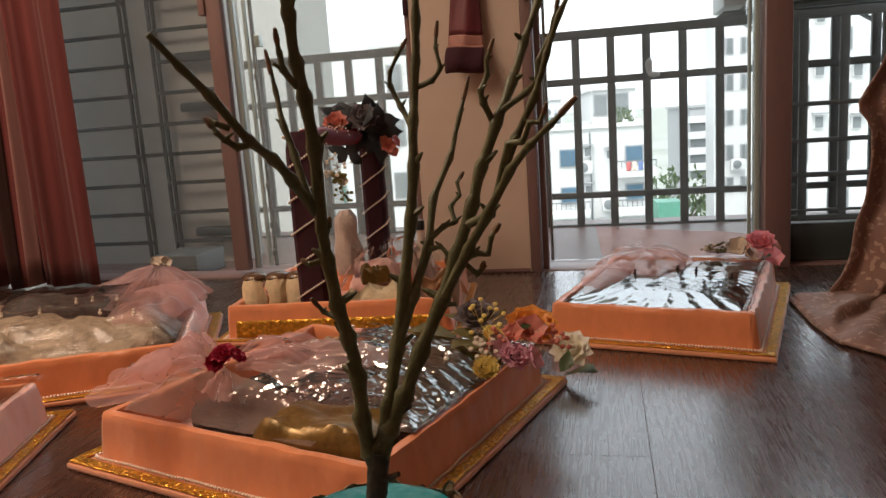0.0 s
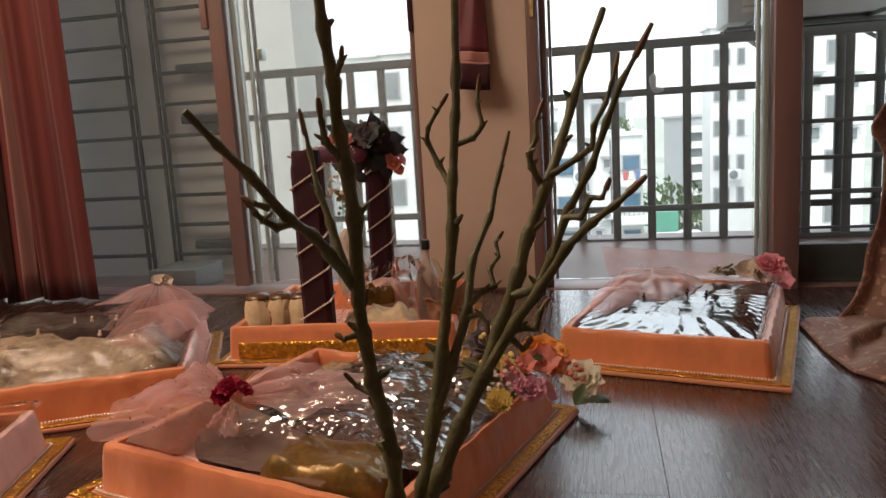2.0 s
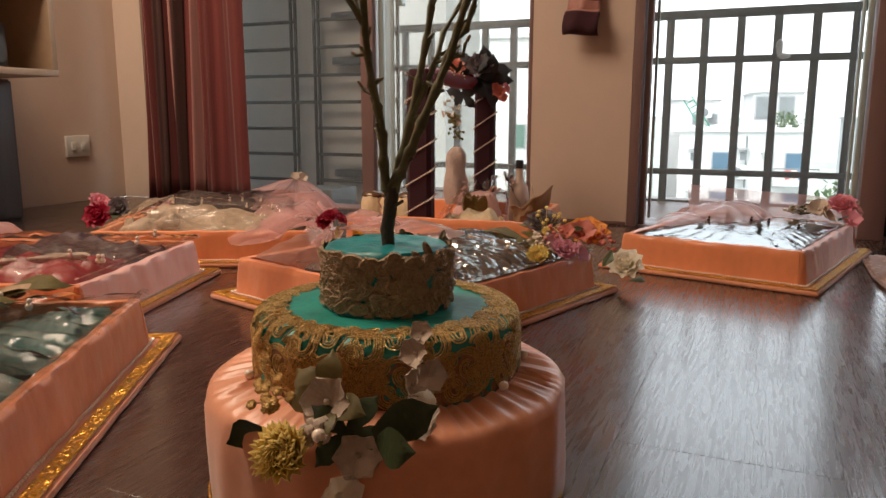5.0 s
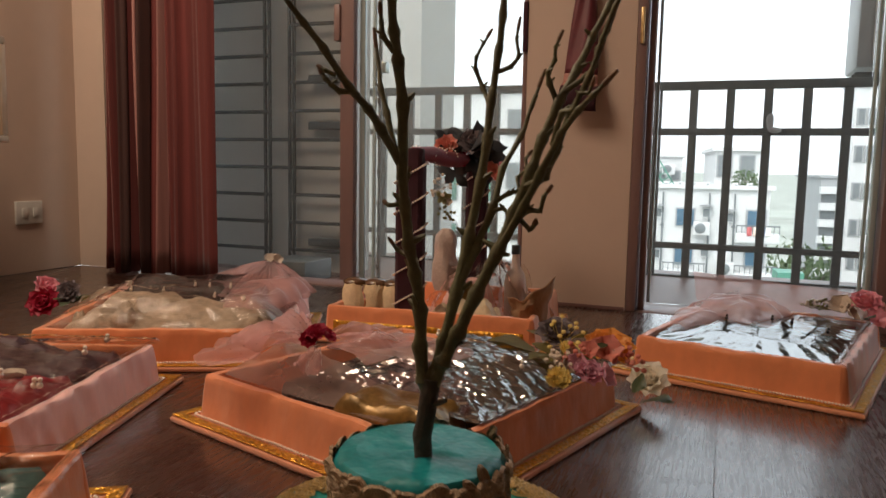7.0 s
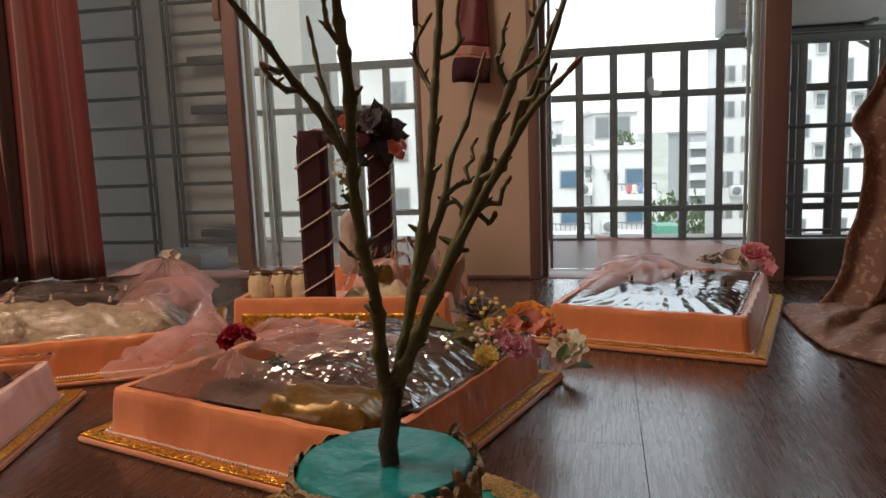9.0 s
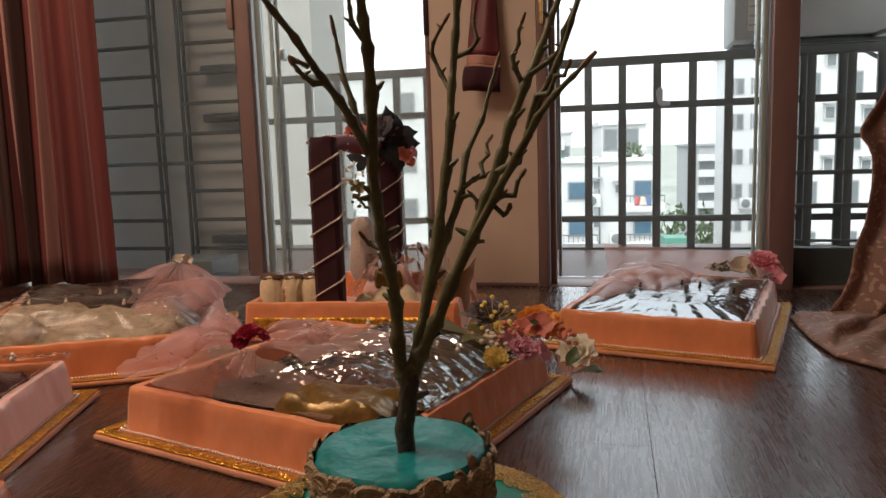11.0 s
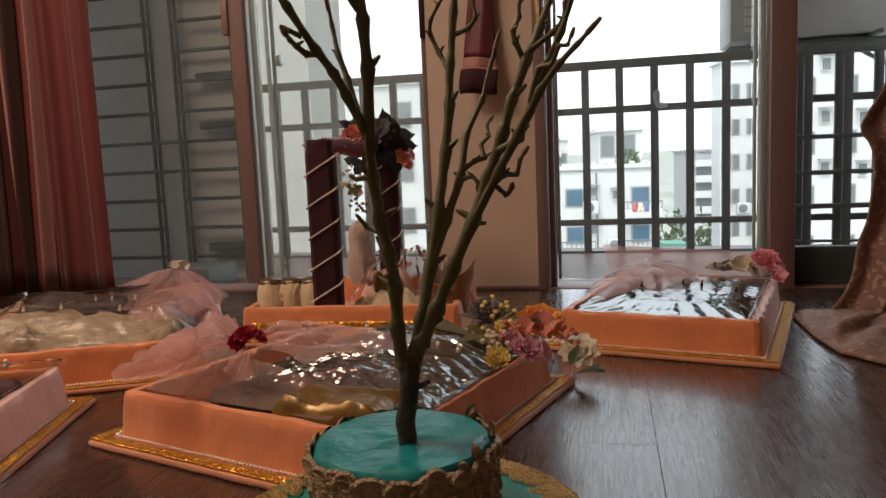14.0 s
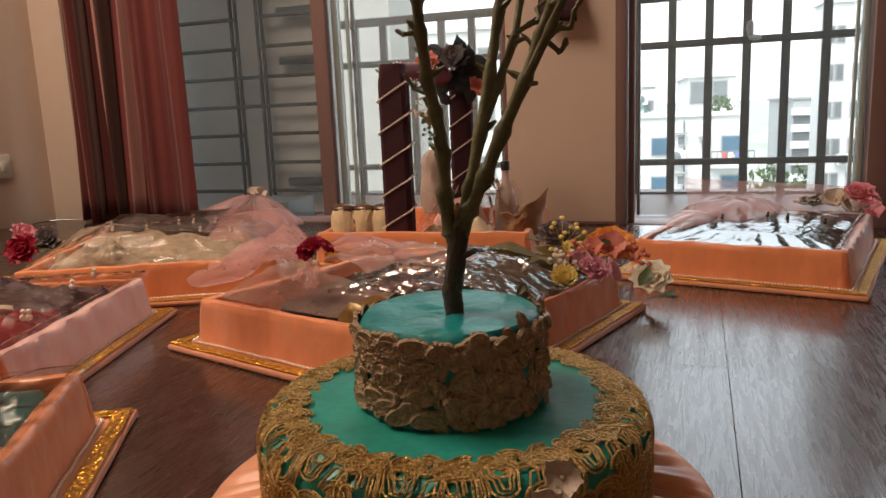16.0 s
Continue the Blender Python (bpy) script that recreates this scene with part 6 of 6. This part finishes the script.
def branch(name, pts, r0, r1, ma=None, knots=True, label=""):
    """Tapered twig through the given joints, with swollen nodes and a little wander."""
    P = [Vector(p) for p in pts]
    fine, rad = [], []
    n = len(P) - 1
    for i in range(n):
        for k in range(5):
            t = k / 5
            p0, p1, p2, p3 = P[max(0, i - 1)], P[i], P[i + 1], P[min(n, i + 2)]
            q = 0.5 * (2 * p1 + (p2 - p0) * t + (2 * p0 - 5 * p1 + 4 * p2 - p3) * t * t + (3 * p1 - p0 - 3 * p2 + p3) * t ** 3)
            q = 0.35 * q + 0.65 * p1.lerp(p2, t)
            s = (i + t) / n
            fine.append(q + Vector((ns(q.z, q.x, 1, 90), ns(q.z, q.y, 5, 90), 0)) * 0.0006)
            bulge = (0.42 if k == 0 else 0.16 if k == 4 else 0.0) if knots and i > 0 else 0.0
            rad.append((0.79 - 0.10 * s) * (r0 + (r1 - r0) * s) * (1 + bulge + 0.10 * ns(s * 40, r0 * 999, 3)))
    fine.append(P[-1])
    rad.append(r1 * 0.75)
    bm = tube(bmesh.new(), fine, rad, 9)
    rnd = random.Random(int(P[0].x * 9e4 + P[-1].z * 7e3))
    if knots:
        for i in range(1, n):
            # a pointed bud beside most joints
            if rnd.random() < 0.55:
                w = r0 + (r1 - r0) * i / n
                side = Vector((rnd.choice((-1, 1)), rnd.uniform(-0.7, 0.3), 0.0)).normalized()
                e = P[i] + side * w * rnd.uniform(1.3, 2.3) + Vector((0, 0, w * rnd.uniform(0.8, 2.0)))
                tube(bm, [P[i], P[i].lerp(e, 0.6), e], [w * 0.62, w * 0.46, w * 0.2], 6)
    ob = part(name, bm, ma or TWIG, tw, label)
    if r1 < 0.0018 and knots:
        a, b = P[-2].lerp(P[-1], 0.45), P[-1]
        part("tip", tube(bmesh.new(), [a, a.lerp(b, 0.6), b + (b - a) * 0.2], [r1 * 1.15, r1 * 1.1, r1 * 0.7], 7), TIP, ob, "brown twig tip")
    return ob


branch("trunk", [(0.117, 0.612, 0.232), (0.1175, 0.612, 0.243), (0.1165, 0.612, 0.258), (0.119, 0.612, 0.272), (0.121, 0.612, 0.287), (0.1225, 0.612, 0.30)], 0.0082, 0.0098, BARK, knots=False, label="dark brown stem")
branch("limb", [(0.121, 0.612, 0.285), (0.117, 0.612, 0.298), (0.115, 0.608, 0.324), (0.116, 0.605, 0.350), (0.113, 0.600, 0.376), (0.110, 0.595, 0.396), (0.108, 0.590, 0.424), (0.108, 0.585, 0.446)], 0.0062, 0.0046)
branch("branch", [(0.108, 0.585, 0.440), (0.113, 0.570, 0.486), (0.116, 0.550, 0.511), (0.115, 0.545, 0.526), (0.117, 0.535, 0.547), (0.116, 0.530, 0.568), (0.114, 0.528, 0.60)], 0.0046, 0.0030)
branch("twig", [(0.114, 0.548, 0.515), (0.110, 0.540, 0.523), (0.109, 0.540, 0.531), (0.110, 0.535, 0.540)], 0.0024, 0.0013)
branch("twig", [(0.1175, 0.535, 0.548), (0.122, 0.530, 0.554), (0.123, 0.530, 0.560)], 0.0022, 0.0010)
branch("branch", [(0.107, 0.585, 0.448), (0.102, 0.560, 0.471), (0.099, 0.545, 0.482), (0.096, 0.525, 0.4915), (0.086, 0.510, 0.512), (0.079, 0.500, 0.524), (0.071, 0.492, 0.537)], 0.0038, 0.0020)
branch("twig", [(0.097, 0.527, 0.490), (0.092, 0.520, 0.489), (0.088, 0.516, 0.493), (0.085, 0.515, 0.496), (0.081, 0.516, 0.502)], 0.0024, 0.0014)
branch("twig", [(0.091, 0.516, 0.4975), (0.086, 0.512, 0.500), (0.082, 0.512, 0.5025)], 0.0020, 0.0012)
branch("branch", [(0.105, 0.578, 0.458), (0.097, 0.585, 0.482), (0.091, 0.590, 0.498), (0.086, 0.597, 0.517), (0.082, 0.600, 0.537)], 0.0030, 0.0013)
branch("twig", [(0.115, 0.602, 0.350), (0.112, 0.598, 0.361)], 0.0028, 0.0016, knots=False)
branch("twig", [(0.106, 0.590, 0.423), (0.099, 0.585, 0.422), (0.095, 0.585, 0.4245)], 0.0024, 0.0014)
branch("twig", [(0.108, 0.589, 0.434), (0.112, 0.587, 0.442), (0.1125, 0.587, 0.447)], 0.0022, 0.0012)
branch("twig", [(0.108, 0.598, 0.388), (0.100, 0.600, 0.391), (0.095, 0.597, 0.399)], 0.0024, 0.0013)
branch("limb", [(0.122, 0.612, 0.292), (0.124, 0.612, 0.303), (0.130, 0.615, 0.326), (0.137, 0.622, 0.361), (0.143, 0.630, 0.399), (0.149, 0.637, 0.438), (0.152, 0.642, 0.469), (0.153, 0.647, 0.496), (0.156, 0.655, 0.532), (0.1575, 0.658, 0.556), (0.159, 0.66, 0.60)], 0.0056, 0.0030)
branch("twig", [(0.153, 0.646, 0.490), (0.145, 0.655, 0.505), (0.139, 0.657, 0.518), (0.141, 0.650, 0.526), (0.147, 0.645, 0.535), (0.153, 0.642, 0.543)], 0.0024, 0.0012)
branch("twig", [(0.154, 0.652, 0.515), (0.166, 0.650, 0.519), (0.172, 0.648, 0.526), (0.169, 0.650, 0.538), (0.171, 0.652, 0.552)], 0.0024, 0.0012)
branch("branch", [(0.138, 0.622, 0.364), (0.148, 0.630, 0.391), (0.158, 0.640, 0.420), (0.161, 0.652, 0.447), (0.172, 0.665, 0.471), (0.179, 0.675, 0.498), (0.185, 0.682, 0.519)], 0.0044, 0.0014)
branch("twig", [(0.159, 0.640, 0.424), (0.167, 0.650, 0.430), (0.174, 0.653, 0.432), (0.171, 0.660, 0.441), (0.176, 0.668, 0.447), (0.175, 0.672, 0.455), (0.179, 0.673, 0.461)], 0.0024, 0.0013)
branch("twig", [(0.157, 0.638, 0.417), (0.166, 0.635, 0.420), (0.170, 0.632, 0.416), (0.170, 0.630, 0.410)], 0.0022, 0.0014)
branch("limb", [(0.123, 0.612, 0.294), (0.130, 0.612, 0.312), (0.141, 0.612, 0.334), (0.153, 0.612, 0.362), (0.168, 0.612, 0.393), (0.178, 0.612, 0.419), (0.189, 0.612, 0.448), (0.195, 0.614, 0.468), (0.205, 0.616, 0.492), (0.214, 0.630, 0.514), (0.222, 0.645, 0.537), (0.231, 0.660, 0.560), (0.243, 0.680, 0.588)], 0.0064, 0.0026)
branch("twig", [(0.204, 0.616, 0.490), (0.198, 0.615, 0.503), (0.197, 0.614, 0.510), (0.201, 0.615, 0.518), (0.201, 0.615, 0.526), (0.205, 0.616, 0.536)], 0.0026, 0.0012)
branch("branch", [(0.186, 0.610, 0.436), (0.199, 0.600, 0.443), (0.206, 0.595, 0.459), (0.215, 0.590, 0.483), (0.226, 0.585, 0.503), (0.233, 0.580, 0.524), (0.240, 0.575, 0.542), (0.251, 0.570, 0.563)], 0.0036, 0.0015)
branch("twig", [(0.208, 0.617, 0.498), (0.222, 0.610, 0.507), (0.228, 0.600, 0.512), (0.229, 0.600, 0.522), (0.235, 0.600, 0.533), (0.238, 0.600, 0.542), (0.241, 0.600, 0.555)], 0.0024, 0.0012)
branch("branch", [(0.166, 0.612, 0.389), (0.186, 0.600, 0.423), (0.199, 0.580, 0.445), (0.212, 0.565, 0.468), (0.223, 0.553, 0.481), (0.232, 0.545, 0.489), (0.243, 0.540, 0.500)], 0.0040, 0.0015)
branch("twig", [(0.206, 0.574, 0.462), (0.212, 0.570, 0.481), (0.219, 0.565, 0.482), (0.223, 0.560, 0.491), (0.228, 0.558, 0.491), (0.231, 0.556, 0.499)], 0.0024, 0.0012)
branch("twig", [(0.181, 0.607, 0.415), (0.189, 0.600, 0.421), (0.197, 0.598, 0.421), (0.199, 0.597, 0.430), (0.204, 0.596, 0.437)], 0.0026, 0.0015)
branch("twig", [(0.183, 0.607, 0.414), (0.190, 0.605, 0.408), (0.192, 0.605, 0.410), (0.194, 0.602, 0.415)], 0.0022, 0.0016)
branch("twig", [(0.135, 0.612, 0.322), (0.145, 0.610, 0.329)], 0.0030, 0.0022, BARK, knots=False)
branch("twig", [(0.124, 0.610, 0.281), (0.135, 0.606, 0.287)], 0.0030, 0.0022, BARK, knots=False)
branch("twig", [(0.166, 0.611, 0.390), (0.176, 0.608, 0.3905)], 0.0026, 0.0018, knots=False)

# flowers on the front of the cake drum
bouquet("yellow and white cloth flowers with dark leaves on the cake", pose(0.116, 0.450, 0.108), [
    ("chrysanthemum", -0.01, -0.02, -0.005, 0.034, YELLOW, 62, 0), ("lily", 0.014, 0.0, 0.034, 0.022, CREAM, 62, 0), ("leaves", 0.03, 0.0, 0.01, 0.04, LEAF, 60, 15), ("lily", 0.042, -0.006, -0.004, 0.020, CREAM, 78, 30), ("lily", 0.03, -0.018, -0.034, 0.021, WHITE, 80, 60),
    ("leaf", 0.055, -0.005, 0.015, 0.055, LEAF, 70, 35), ("leaf", 0.058, -0.005, 0.01, 0.052, LEAF, 80, -30), ("leaf", -0.035, 0.0, 0.0, 0.06, LEAF, 70, 190), ("blossom", 0.078, 0.03, 0.072, 0.014, CREAM, 60, 0),
    ("blossom", 0.09, 0.03, 0.055, 0.015, CREAM, 70, 30), ("blossom", 0.075, 0.03, 0.045, 0.014, CREAM, 60, 60), ("blossom", 0.088, 0.025, 0.028, 0.017, WHITE, 70, 0), ("blossom", 0.082, 0.035, 0.088, 0.011, CREAM, 60, 0), ("blossom", 0.08, 0.03, 0.012, 0.016, CREAM, 70, 20),
    ("sprig", -0.035, 0.0, 0.03, 0.02, GOLD, 50, 0), ("leaves", 0.01, 0.01, 0.03, 0.05, OLIVE, 50, 0)])
part("pearl", ball(bmesh.new(), (0.035, -0.02, 0.035), 0.006, 10, 8), PEARL, bouquet("small pearl spray on the cake", pose(0.10, 0.445, 0.09), [("sprig", 0.03, -0.012, 0.03, 0.012, CREAM, 60, 0)]))

# ---- floor planks ----
PW, PL = 0.235, 1.22
shared = {}


def plank(x0, x1, y0, y1):
    key = (round(x1 - x0, 3), round(y1 - y0, 3))
    if key not in shared:
        bm = boxed(-(x1 - x0) / 2 + 0.0002, (x1 - x0) / 2 - 0.0002, -(y1 - y0) / 2 + 0.0002, (y1 - y0) / 2 - 0.0002, -0.008, 0.0, 0.0005)
        me = bpy.data.meshes.new("plank")
        bm.to_mesh(me)
        bm.free()
        me.materials.append(PLANK)
        shared[key] = me
    ob = new("plank", shared[key])
    ob.parent = floor
    ob.location = ((x0 + x1) / 2, (y0 + y1) / 2, 0.0)


ncol = 0
x = 0.303 - 12 * PW
while x < XR:
    y = -0.005 - (0.37 * ncol % 1) * PL
    a0, a1 = max(XL, x), min(XR, x + PW)
    if a1 - a0 > 0.02:
        plank(a0, a1, y, -0.005) if y < -0.02 else None
        while y > YB:
            plank(a0, a1, max(YB, y - PL), y)
            y -= PL
    x += PW
    ncol += 1
